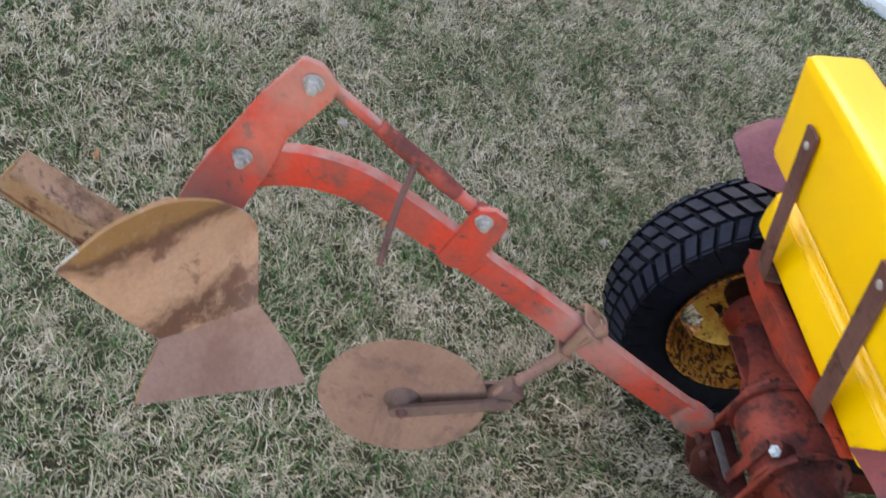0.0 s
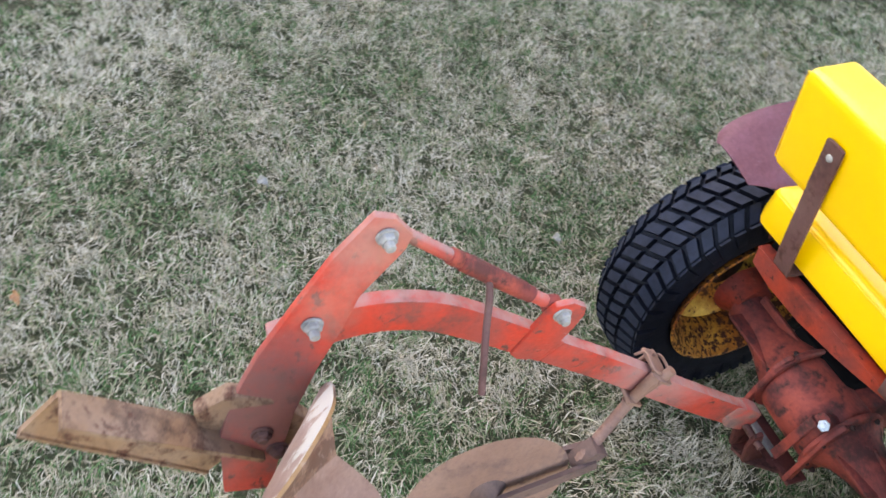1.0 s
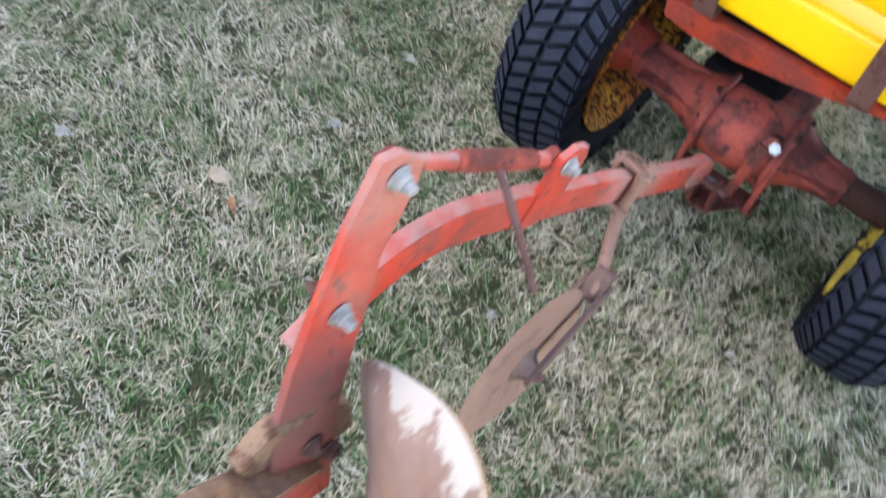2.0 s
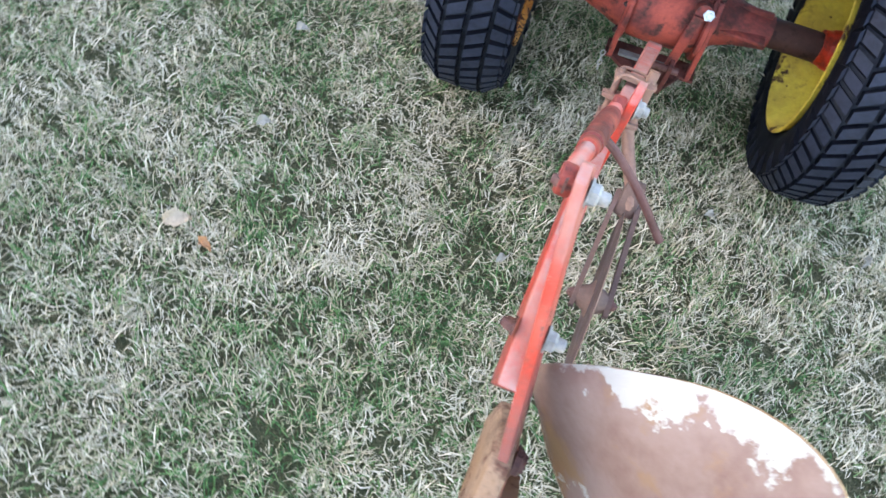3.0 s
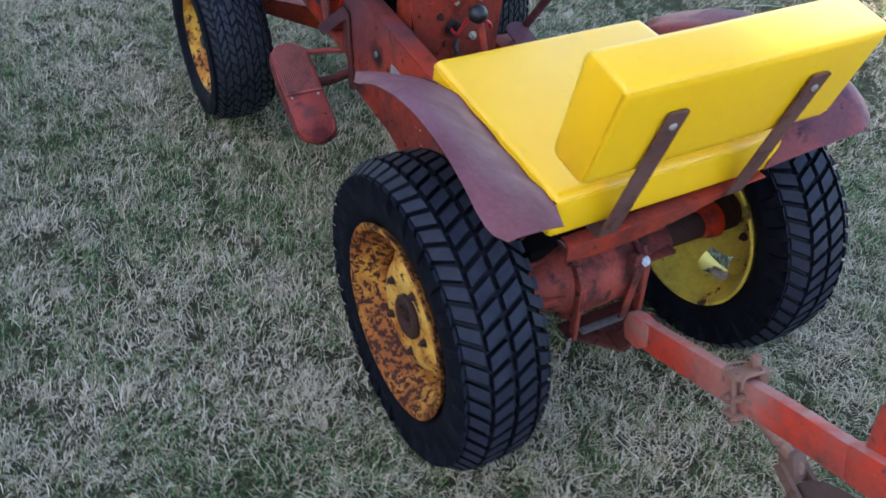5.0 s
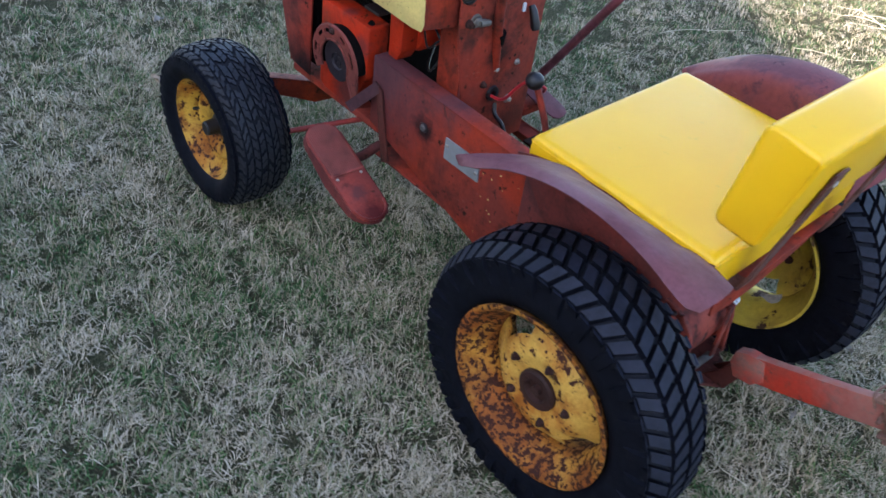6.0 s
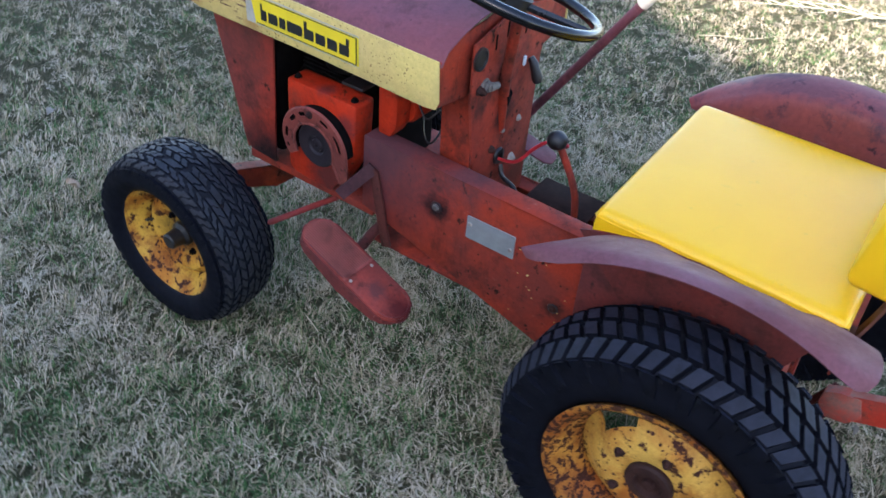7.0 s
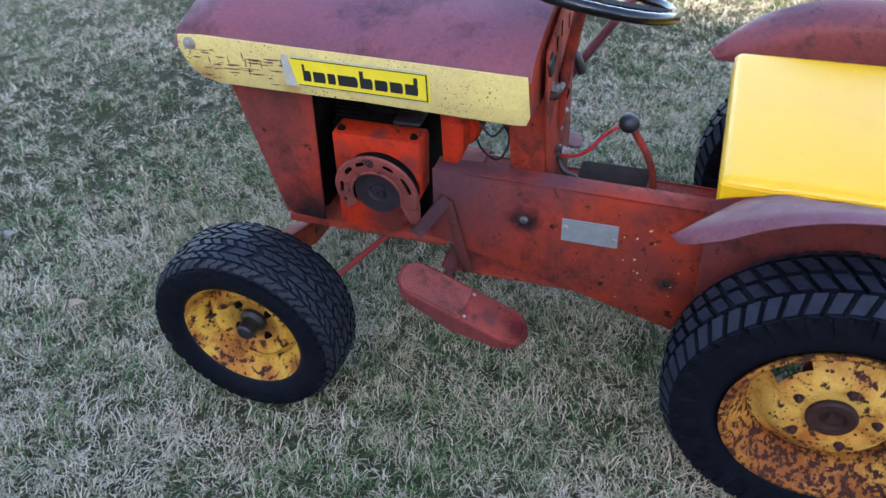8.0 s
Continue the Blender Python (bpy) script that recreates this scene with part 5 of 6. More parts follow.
def engine(tractor):
    bm = bmesh.new()
    add_prism(bm, [(1.163, 0.334), (1.173, 0.075), (1.15, 0.060), (1.030, 0.054), (0.995, 0.100), (0.952, 0.180), (0.943, 0.328), (0.949, 0.334)], -0.236, -0.168, 0.006)
    en = part("engine_shroud", bm, ORANGE, tractor, "orange-red engine shroud with flywheel")
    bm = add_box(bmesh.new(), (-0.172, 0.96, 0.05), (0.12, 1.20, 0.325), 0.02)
    # two added black fillers, behind the grille and under the hood, for the bay's shade
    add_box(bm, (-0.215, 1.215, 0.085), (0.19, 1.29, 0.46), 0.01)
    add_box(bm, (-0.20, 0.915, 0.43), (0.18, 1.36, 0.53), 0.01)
    eb = part("engine_block", bm, DARKMETAL, tractor, "finned engine block with blacked-in shade around it")
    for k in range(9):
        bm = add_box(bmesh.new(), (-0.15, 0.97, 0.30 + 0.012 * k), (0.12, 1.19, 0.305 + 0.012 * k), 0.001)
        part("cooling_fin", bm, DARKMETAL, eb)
    for y, z in ((1.145, 0.335), (0.965, 0.335)):
        bm = bmesh.new()
        add_bolt(bm, (-0.215, y, z - 0.002), (0, 0, 1), 0.008, 0.008)
        part("shroud_bolt", bm, DARKMETAL, en)
    cy, cz = 1.050, 0.198
    bm = bmesh.new()
    m = Matrix.Translation((-0.236, cy, cz))
    add_lathe(bm, [(0, 0.0), (0, 0.050), (-0.014, 0.050), (-0.016, 0.059), (-0.026, 0.059), (-0.028, 0.056), (-0.027, 0.026), (-0.022, 0.022), (-0.022, 0.017), (-0.027, 0.015), (-0.027, 0.005), (-0.020, 0.004), (-0.020, 0)], 40, m)
    part("pulley", bm, PULLEY, en, "greasy dark pulley")
    # horseshoe guard round the pulley: slotted arch with a tongue that runs down on the seat side
    bm = bmesh.new()
    x1 = -0.271

    def at(deg, r):
        a = radians(deg)
        return (cy - r * math.sin(a), cz + r * math.cos(a))
    slots = ((-106, 5), (-82, 11), (-47, 10), (-22, 9), (25, 10), (64, 16))      # middle and half length of each slot
    rows = []
    for d in range(-122, 97, 2):                     # clockwise from the top, towards the seat
        ro, half, cut = 0.107 - 0.012 * max(0, (-d - 80) / 60), 0.006, False
        for mid, reach in slots:
            if abs(d - mid) <= reach:
                half, cut = 0.0062 * max(0.25, 1 - ((d - mid) / reach) ** 4) ** 0.5, abs(d + 2 - mid) <= reach
        rows.append((cut, [bm.verts.new((x1 - b, *at(d, r))) for r, b in ((0.062, 0.0), (0.070, 0.003), (0.088 - half, 0.004), (0.088 + half, 0.004), (ro - 0.004, 0.003), (ro, -0.002))]))
    for (cut, a), (_, c) in zip(rows, rows[1:]):
        for k in range(5):
            if k == 2 and cut:
                continue
            bm.faces.new((a[k], a[k + 1], c[k + 1], c[k]))
    shell(bm, 0.004)
    add_prism(bm, [at(88, 0.062), at(88, 0.090), at(92, 0.107), at(100, 0.110), (0.944, 0.112), (0.948, 0.104), (0.956, 0.104), at(112, 0.062)], x1 - 0.002, x1 + 0.002, 0.001)
    # rolled inner lip
    add_tube(bm, [(x1 - 0.002, *at(d, 0.063)) for d in range(-120, 113, 6)] + [(x1 - 0.002, 0.955, 0.106)], 0.0036, 8)
    part("belt_guard", bm, GUARD, en, "slotted dark red horseshoe-shaped belt guard")
    for a in (-4,):
        bm = bmesh.new()
        add_bolt(bm, (-0.275, *at(a, 0.090)), (-1, 0, 0), 0.008, 0.007)
        part("guard_bolt", bm, HUBRUST, en)
    # dark rim between guard and shroud, which shows through the slots
    bm = bmesh.new()
    rim = [[bm.verts.new((x, *at(d, r))) for x, r in ((-0.236, 0.097), (-0.262, 0.097), (-0.262, 0.068), (-0.236, 0.068))] for d in range(-116, 93, 4)]
    for a, c in zip(rim, rim[1:]):
        for k in range(4):
            bm.faces.new((a[k], a[(k + 1) % 4], c[(k + 1) % 4], c[k]))
    bm.faces.new(rim[0])
    bm.faces.new(rim[-1][::-1])
    part("guard_rim", bm, DARKMETAL, en, "dark rim behind the guard's slots")
    # sheet bracket and drum behind the engine
    bm = add_prism(bmesh.new(), [(0.902, 0.44), (0.902, 0.272), (0.868, 0.268), (0.850, 0.30), (0.846, 0.44)], -0.205, -0.150, 0.004)
    part("tank_bracket", bm, ORANGE, tractor, "orange sheet bracket under the hood")
    bm = add_lathe(bmesh.new(), [(-0.150, 0), (-0.150, 0.036), (-0.14, 0.042), (0.08, 0.042), (0.09, 0.036), (0.09, 0)], 28, Matrix.Translation((0, 0.872, 0.325)))
    part("starter_drum", bm, ORANGE, tractor, "orange-red drum behind the engine")
    # air cleaner and top clutter
    bm = add_lathe(bmesh.new(), [(0, 0), (0, 0.06), (0.05, 0.064), (0.06, 0.05), (0.06, 0)], 24, Matrix.Translation((-0.13, 1.05, 0.37)) @ pose(0, 0, 0, 0, -90, 0))
    part("air_cleaner", bm, DARKMETAL, tractor)
    bm = add_box(bmesh.new(), (-0.2, 0.955, 0.352), (-0.14, 1.02, 0.362), 0.004)
    part("air_tube", bm, GREASE, tractor)
    wires = [[(-0.13, 0.86, 0.40), (-0.16, 0.80, 0.33), (-0.15, 0.76, 0.36), (-0.12, 0.72, 0.34)], [(-0.10, 0.88, 0.36), (-0.14, 0.79, 0.37), (-0.13, 0.75, 0.29), (-0.15, 0.73, 0.26)], [(-0.06, 0.86, 0.43), (-0.12, 0.78, 0.42), (-0.14, 0.76, 0.33), (-0.08, 0.78, 0.24)], [(-0.02, 0.9, 0.3), (-0.12, 0.83, 0.26), (-0.16, 0.77, 0.28), (-0.1, 0.74, 0.4)]]
    for w in wires:
        part("wire", add_tube(bmesh.new(), smooth_path(w, 8), 0.0028, 6), BLACK, tractor, "loose black wire")
    # engine deck and front axle support
    bm = add_box(bmesh.new(), (-0.225, 0.90, 0.03), (0.19, 1.33, 0.055), 0.004)
    part("engine_deck", bm, RED, tractor)


def front_axle(tractor):
    bm = bmesh.new()
    line = [(-0.46, -0.010), (-0.33, 0.020), (-0.16, -0.045), (-0.02, -0.060), (0.12, -0.045), (0.29, 0.020), (0.42, -0.010)]
    out = [(x, z + 0.022) for x, z in line] + [(x, z - 0.032 - 0.02 * (abs(x + 0.02) < 0.2)) for x, z in line[::-1]]
    add_prism(bm, out, 1.305, 1.310, 0.001, "y")
    add_prism(bm, [(x, z + 0.022) for x, z in line] + [(x, z + 0.016) for x, z in line[::-1]], 1.305, 1.350, 0.001, "y")
    ax = part("front_axle", bm, AXLERED, tractor, "greasy orange-red front axle beam")
    for x in (-0.40, 0.36):
        bm = add_tube(bmesh.new(), [(x, 1.335, -0.11), (x, 1.335, 0.055)], 0.017, 16)
        add_tube(bm, [(x, 1.335, -0.085), (x + (0.1 if x > 0 else -0.1), 1.335, -0.088)], 0.014, 14)
        part("kingpin", bm, DARKMETAL, ax)
    bm = add_box(bmesh.new(), (-0.075, 1.29, -0.07), (0.035, 1.36, 0.05), 0.006)
    part("axle_pivot", bm, RED, ax)
    bm = add_tube(bmesh.new(), [(-0.385, 1.25, -0.115), (0.02, 1.06, -0.06)], 0.0085, 10)
    part("tie_rod", bm, REDROD, ax, "thin red tie rod")
    bm = add_tube(bmesh.new(), [(-0.40, 1.33, -0.10), (-0.39, 1.25, -0.115)], 0.011, 10)
    part("steering_arm", bm, DARKMETAL, ax)


def dash(tractor):
    bm = bmesh.new()
    face = [(-0.188, 0.565), (-0.188, 0.43), (-0.150, 0.235), (-0.140, 0.06), (0.104, 0.06), (0.108, 0.29), (0.11, 0.44), (0.15, 0.565), (-0.02, 0.60)]
    add_prism(bm, face, 0.664, 0.670, 0.0015, "y")
    de = part("dash_panel", bm, DASHRED, tractor, "grease-stained red dash panel")
    bm = add_prism(bmesh.new(), [(0.671, 0.44), (0.671, 0.06), (0.748, 0.06), (0.757, 0.45)], -0.160, -0.155, 0.001)
    part("dash_side", bm, RED, de, "worn red side of the dash column")
    bm = add_prism(bmesh.new(), [(0.671, 0.44), (0.671, 0.06), (0.748, 0.06), (0.757, 0.45)], 0.098, 0.103, 0.001)
    part("dash_side", bm, RED, de)
    bm = add_lathe(bmesh.new(), [(0, 0), (0, 0.026), (0.006, 0.026), (0.007, 0.021), (0.004, 0.02), (0.004, 0)], 28, Matrix.Translation((-0.166, 0.664, 0.528)) @ pose(0, 0, 0, 0, 0, -90))
    part("ammeter", bm, BLACK, de, "small round black gauge")
    bm = add_prism(bmesh.new(), rounded(0.030, 0.452, 0.011, 0.024, 0.003, 2), 0.6600, 0.6635, 0, "y")
    part("label_plate", bm, WHITESPOT, de, "small white label")
    for x, z, r, h in ((-0.158, 0.450, 0.009, 0.014), (-0.035, 0.295, 0.007, 0.006), (0.040, 0.296, 0.007, 0.006), (-0.078, 0.262, 0.008, 0.01), (0.025, 0.19, 0.01, 0.01)):
        bm = bmesh.new()
        add_bolt(bm, (x, 0.664, z), (0, -1, 0), r, h)
        part("panel_bolt", bm, HUBRUST if r in (0.008, 0.009) else STEEL, de)
    # key and pull knob
    bm = bmesh.new()
    add_bolt(bm, (-0.135, 0.664, 0.452), (0, -1, 0), 0.0145, 0.012, True, 0.016)
    add_tube(bm, [(-0.130, 0.655, 0.450), (-0.100, 0.650, 0.446)], [0.011, 0.0075], 10)
    part("key_switch", bm, DULLSTEEL, de, "steel switch nut and key barrel")
    for x, z in ((-0.105, 0.545), (-0.060, 0.560), (0.020, 0.540)):
        bm = add_box(bmesh.new(), (x - 0.0025, 0.6620, z - 0.017), (x + 0.0025, 0.6637, z + 0.017), 0)
        part("panel_slot", bm, DARKMETAL, de)
    bm = bmesh.new()
    add_tube(bm, [(0.055, 0.664, 0.445), (0.055, 0.655, 0.440)], 0.005, 8)
    add_tube(bm, [(0.055, 0.66, 0.452), (0.055, 0.650, 0.440), (0.055, 0.636, 0.405), (0.055, 0.632, 0.396)], [0.008, 0.011, 0.013, 0.010], 12)
    part("throttle_knob", bm, BLACK, de, "black teardrop throttle knob")
    # grommet with the red cable that loops to the gear lever
    bm = add_lathe(bmesh.new(), [(0, 0.010), (0, 0.022), (0.006, 0.02), (0.006, 0.010)], 20, Matrix.Translation((-0.038, 0.664, 0.225)) @ pose(0, 0, 0, 0, 0, -90))
    part("grommet", bm, BLACK, de)
    bm = add_tube(bmesh.new(), smooth_path([(-0.038, 0.690, 0.225), (-0.045, 0.655, 0.222), (-0.06, 0.60, 0.246), (-0.066, 0.555, 0.305), (-0.070, 0.520, 0.338), (-0.05, 0.485, 0.335), (-0.03, 0.5, 0.31)], 8), 0.0042, 8)
    part("red_cable", bm, REDWIRE, de, "red electric cable")
    bm = add_tube(bmesh.new(), smooth_path([(-0.02, 0.664, 0.19), (-0.03, 0.648, 0.165), (-0.035, 0.61, 0.15), (-0.032, 0.595, 0.10), (-0.03, 0.59, 0.02)], 8), 0.006, 8)
    part("dark_hose", bm, BLACK, de, "black cable to the gearbox")
    # steering shaft and wheel
    bm = add_tube(bmesh.new(), [(-0.034, 0.672, 0.29), (-0.067, 0.652, 0.45), (-0.108, 0.615, 0.64), (-0.118, 0.608, 0.672)], 0.013, 14)
    sh = part("steering_shaft", bm, RED, tractor, "worn red steering shaft")
    bm = add_tube(bmesh.new(), [(-0.045, 0.668, 0.372), (-0.050, 0.660, 0.405)], 0.019, 14)
    part("shaft_bearing", bm, DARKMETAL, sh, "greasy shaft bearing")
    bm = bmesh.new()
    R, r = 0.172, 0.0118
    for i in range(56):
        a = 2 * math.pi * i / 56
        grip = r + 0.0003 * math.cos(28 * a)
        ring = [bm.verts.new(((R + grip * math.cos(b)) * math.cos(a), (R + grip * math.cos(b)) * math.sin(a), grip * math.sin(b))) for b in [2 * math.pi * k / 12 for k in range(12)]]
        if i:
            for k in range(12):
                bm.faces.new((prev[k], prev[(k + 1) % 12], ring[(k + 1) % 12], ring[k]))
        else:
            first = ring
        prev = ring
    for k in range(12):
        bm.faces.new((prev[k], prev[(k + 1) % 12], first[(k + 1) % 12], first[k]))
    sw = part("steering_wheel", bm, GLOSSBLACK, tractor, "glossy black plastic steering wheel")
    sw.matrix_local = pose(-0.160, 0.597, 0.686, 10, 17, 0)
    for k in range(3):
        a = radians(-82 + 120 * k)
        bm = add_tube(bmesh.new(), [(0.02 * math.cos(a), 0.02 * math.sin(a), -0.012), (0.170 * math.cos(a), 0.170 * math.sin(a), 0)], 0.008, 10)
        part("spoke", bm, GLOSSBLACK, sw)
    bm = add_lathe(bmesh.new(), [(-0.03, 0), (-0.03, 0.03), (0.0, 0.034), (0.01, 0.02), (0.01, 0)], 24, pose(0, 0, 0, 0, -90, 0))
    part("wheel_hub", bm, BLACK, sw)
    # gear lever
    bm = add_tube(bmesh.new(), smooth_path([(-0.060, 0.425, 0.08), (-0.064, 0.432, 0.20), (-0.068, 0.450, 0.265), (-0.070, 0.495, 0.345)], 6), 0.0085, 10)
    gl = part("gear_lever", bm, RED, tractor, "bent red gear lever")
    bm = bmesh.new()
    bmesh.ops.create_uvsphere(bm, u_segments=20, v_segments=12, radius=0.024)
    for v in bm.verts:
        v.co = Vector((v.co.x, v.co.y, v.co.z * 0.92)) + Vector((-0.072, 0.500, 0.352))
    part("gear_knob", bm, BLACK, gl, "round black gear knob")
    # long lift lever on the far side
    bm = add_tube(bmesh.new(), [(0.30, 0.815, 0.08), (0.30, 0.785, 0.125), (0.30, 0.522, 0.532), (0.30, 0.475, 0.605)], 0.0125, 12)
    ll = part("lift_lever", bm, HOODRED, tractor, "long dull red lift lever")
    bm = add_tube(bmesh.new(), [(0.30, 0.512, 0.548), (0.30, 0.452, 0.640)], 0.0165, 14)
    part("lever_grip", bm, CLEAR, ll, "pale plastic lever grip")
    bm = add_box(bmesh.new(), (0.20, 0.74, 0.03), (0.31, 0.84, 0.06), 0.006)
    part("lever_bracket", bm, RED, ll)


def pedals(tractor):
    # ribbed footrest: flat ribbed front, smooth rear with a rounded heel
    def foot(x, mtl, label, ribs):
        bm = bmesh.new()
        m = Matrix.Translation((x, 0.800, 0.029)) @ pose(0, 0, 0, 0, 0, -2.0) @ pose(0, 0, 0, 22.2, 0, 0)
        w = 0.052
        out = []
        for k in range(9):
            a = math.pi * k / 8
            out.append((w * math.cos(a), 0.118 + w * 0.9 * math.sin(a)))
        for k in range(9):
            a = math.pi + math.pi * k / 8
            out.append((w * math.cos(a), -0.113 + w * math.sin(a)))
        add_prism(bm, out, -0.006, 0.0, 0.0015, "z")
        bm.transform(m)
        fo = part("footrest", bm, mtl, tractor, label)
        # skirt round the edge, deeper along the middle
        bm = bmesh.new()
        for i in range(len(out)):
            p, q = out[i], out[(i + 1) % len(out)]
            if p == q:
                continue
            for t0, t1 in ((0.0, 0.5), (0.5, 1.0)):
                a, c = [(p[0] + (q[0] - p[0]) * t, p[1] + (q[1] - p[1]) * t) for t in (t0, t1)]
                bm.faces.new([bm.verts.new((e[0] * 1.02, e[1], z)) for e, z in ((a, -0.003), (c, -0.003), (c, -0.046 + 1.4 * c[1] * c[1]), (a, -0.046 + 1.4 * a[1] * a[1]))])
        shell(bm, 0.0025)
        bm.transform(m)
        part("skirt", bm, SKIRT, fo, "stained dark red skirt")
        if ribs:
            bm = add_prism(bmesh.new(), [(q[0] * 0.89, q[1] - 0.004) for q in out if q[1] > 0.08] + [(-0.046, 0.0), (0.046, 0.0)], 0.0, 0.0012, 0, "z")
            bm.transform(m)
            part("tread_pad", bm, GREASE, fo, "dark grooves of the tread")
            bm = bmesh.new()
            for k in range(16):
                xx = -0.0435 + 0.0058 * k
                ln = math.sqrt(max(0.0, 1 - (xx / w) ** 2)) * w * 0.85
                add_box(bm, (xx - 0.0014, 0.0, 0.0), (xx + 0.0014, 0.115 + ln, 0.0032), 0.0006, seg=1)
            add_box(bm, (-0.050, -0.006, 0.0), (0.050, 0.0, 0.0045), 0.001)
            bm.transform(m)
            part("ribbed_tread", bm, PEDALRIB, fo, "ribbed rubber-like tread")
            # raised heel rim
            bm = add_tube(bmesh.new(), [(0.048 * math.cos(math.pi + math.pi * k / 12), -0.110 + 0.048 * math.sin(math.pi + math.pi * k / 12), 0.002) for k in range(13)], 0.004, 8)
            bm.transform(m)
            part("heel_rim", bm, mtl, fo)
            for xx in (-0.037, 0.037):
                bm = add_lathe(bmesh.new(), [(0, 0), (0, 0.0045), (0.002, 0.003), (0.002, 0)], 10, m @ Matrix.Translation((xx, -0.014, 0)) @ pose(0, 0, 0, 0, -90, 0))
                part("rivet", bm, STEEL, fo)
        return fo
    fo = foot(-0.404, PEDAL, "red footrest with ribbed tread", True)
    bm = add_tube(bmesh.new(), smooth_path([(-0.395, 0.85, 0.02), (-0.30, 0.87, 0.0), (-0.23, 0.88, 0.005), (-0.10, 0.88, 0.0)], 6), 0.014, 12)
    part("footrest_bar", bm, HITCHRED, fo, "dark greasy carrier bar")
    # far-side footboard and pedal, dark from use
    bm = add_box(bmesh.new(), (0.098, 0.455, 0.035), (0.210, 0.64, 0.042), 0.003)
    part("footboard", bm, BOARD, tractor, "dark worn footboard")
    bm = add_prism(bmesh.new(), rounded(0.27, 0.735, 0.075, 0.17, 0.03), 0.075, 0.081, 0.002, "z")
    bm.transform(Matrix.Translation((0.27, 0.735, 0.08)) @ pose(0, 0, 0, 20, 0, 10) @ Matrix.Translation((-0.27, -0.735, -0.08)))
    part("brake_pedal", bm, FENDER, tractor, "faded purplish brake pedal")
    # flat belt-tension lever pivoting on a slim stay at the front of the frame
    bm = bmesh.new()
    p, q = Vector((-0.243, 0.884, 0.196)), Vector((-0.292, 0.950, 0.112))
    d = (q - p).normalized()
    w = Vector((0.25, -0.75, -0.6))
    w = (w - d * w.dot(d)).normalized() * 0.0155
    nrm = d.cross(w).normalized() * 0.0035
    sec = []
    for e in (p, q):
        sec.append([bm.verts.new(e + w * a + nrm * c2) for a, c2 in ((-1, -1), (1, -1), (1, 1), (-1, 1))])
    for k in range(4):
        bm.faces.new((sec[0][k], sec[0][(k + 1) % 4], sec[1][(k + 1) % 4], sec[1][k]))
    bm.faces.new(sec[0])
    bm.faces.new(sec[1][::-1])
    part("belt_lever", bm, STAIN, tractor, "dark flat belt-tension lever")
    bm = add_prism(bmesh.new(), [(0.897, 0.20), (0.870, 0.19), (0.842, 0.05), (0.826, -0.02), (0.852, -0.03), (0.870, 0.05)], -0.247, -0.239, 0.002)
    part("lever_stay", bm, HITCHRED, tractor, "narrow dark red stay")


def build_tractor():
    t = empty("garden_tractor", pose(0.045, 0.025, 0.327, 0, -3.0, 3.0))
    tagged(t, "old red garden tractor with yellow wheels and yellow seat on grass", "tractor")
    chassis(t)
    rear_axle(t)
    rear_wheel(t, -0.428, -1, WHEELYEL, "rust-speckled yellow rear wheel", 10)
    rear_wheel(t, 0.382, 1, WHEELYEL_R, "dusty yellow rear wheel", 35)
    fender(t, -1)
    fender(t, 1)
    seat(t)
    hood(t)
    engine(t)
    front_axle(t)
    front_wheel(t, -0.474, 1.325, -0.081, -1, 0)
    front_wheel(t, 0.434, 1.325, -0.081, 1, 0)
    dash(t)
    pedals(t)
    return t


# ---- the plow ----
PX, PS = -0.001, 0.114


def plow_x(y):
    """The plow hangs a little askew and its beam bends back to the leg: its centre plane as x over y."""
    return PX + PS * (y + 0.27) + 0.18 * max(0.0, -0.75 - y) ** 2


def leg_x(z):
    """The leg and its plate lean: x over z."""
    return -0.065 - 0.19 * (z - 0.745)


def shear(bm):
    for v in bm.verts:
        v.co.x += plow_x(v.co.y)
    return bm


def strip(bm, line, half, hx, bevel=0.0):
    """A bar of rectangular section along (y, z) points; half: half depth."""
    pts = smooth_path([(0, *p) for p in line], 6)
    secs = []
    b = bmesh.new()
    for i, p in enumerate(pts):
        d = (pts[min(i + 1, len(pts) - 1)] - pts[max(i - 1, 0)]).normalized()
        nrm = Vector((0, -d.z, d.y))
        h = half if not isinstance(half, (list, tuple)) else half[0] + (half[1] - half[0]) * i / (len(pts) - 1)
        secs.append([b.verts.new(p + nrm * h * sg + Vector((sx * hx, 0, 0))) for sx, sg in ((-1, -1), (1, -1), (1, 1), (-1, 1))])
    for a, c in zip(secs, secs[1:]):
        for k in range(4):
            b.faces.new((a[k], a[(k + 1) % 4], c[(k + 1) % 4], c[k]))
    b.faces.new(secs[0])
    b.faces.new(secs[-1][::-1])
    bmesh.ops.recalc_face_normals(b, faces=b.faces)
    if bevel:
        long = [e for e in b.edges if e.calc_face_angle(0) > 0.8]
        bmesh.ops.bevel(b, geom=long, offset=bevel, segments=2, profile=0.5, affect="EDGES")
    merge(bm, b)
    return bm


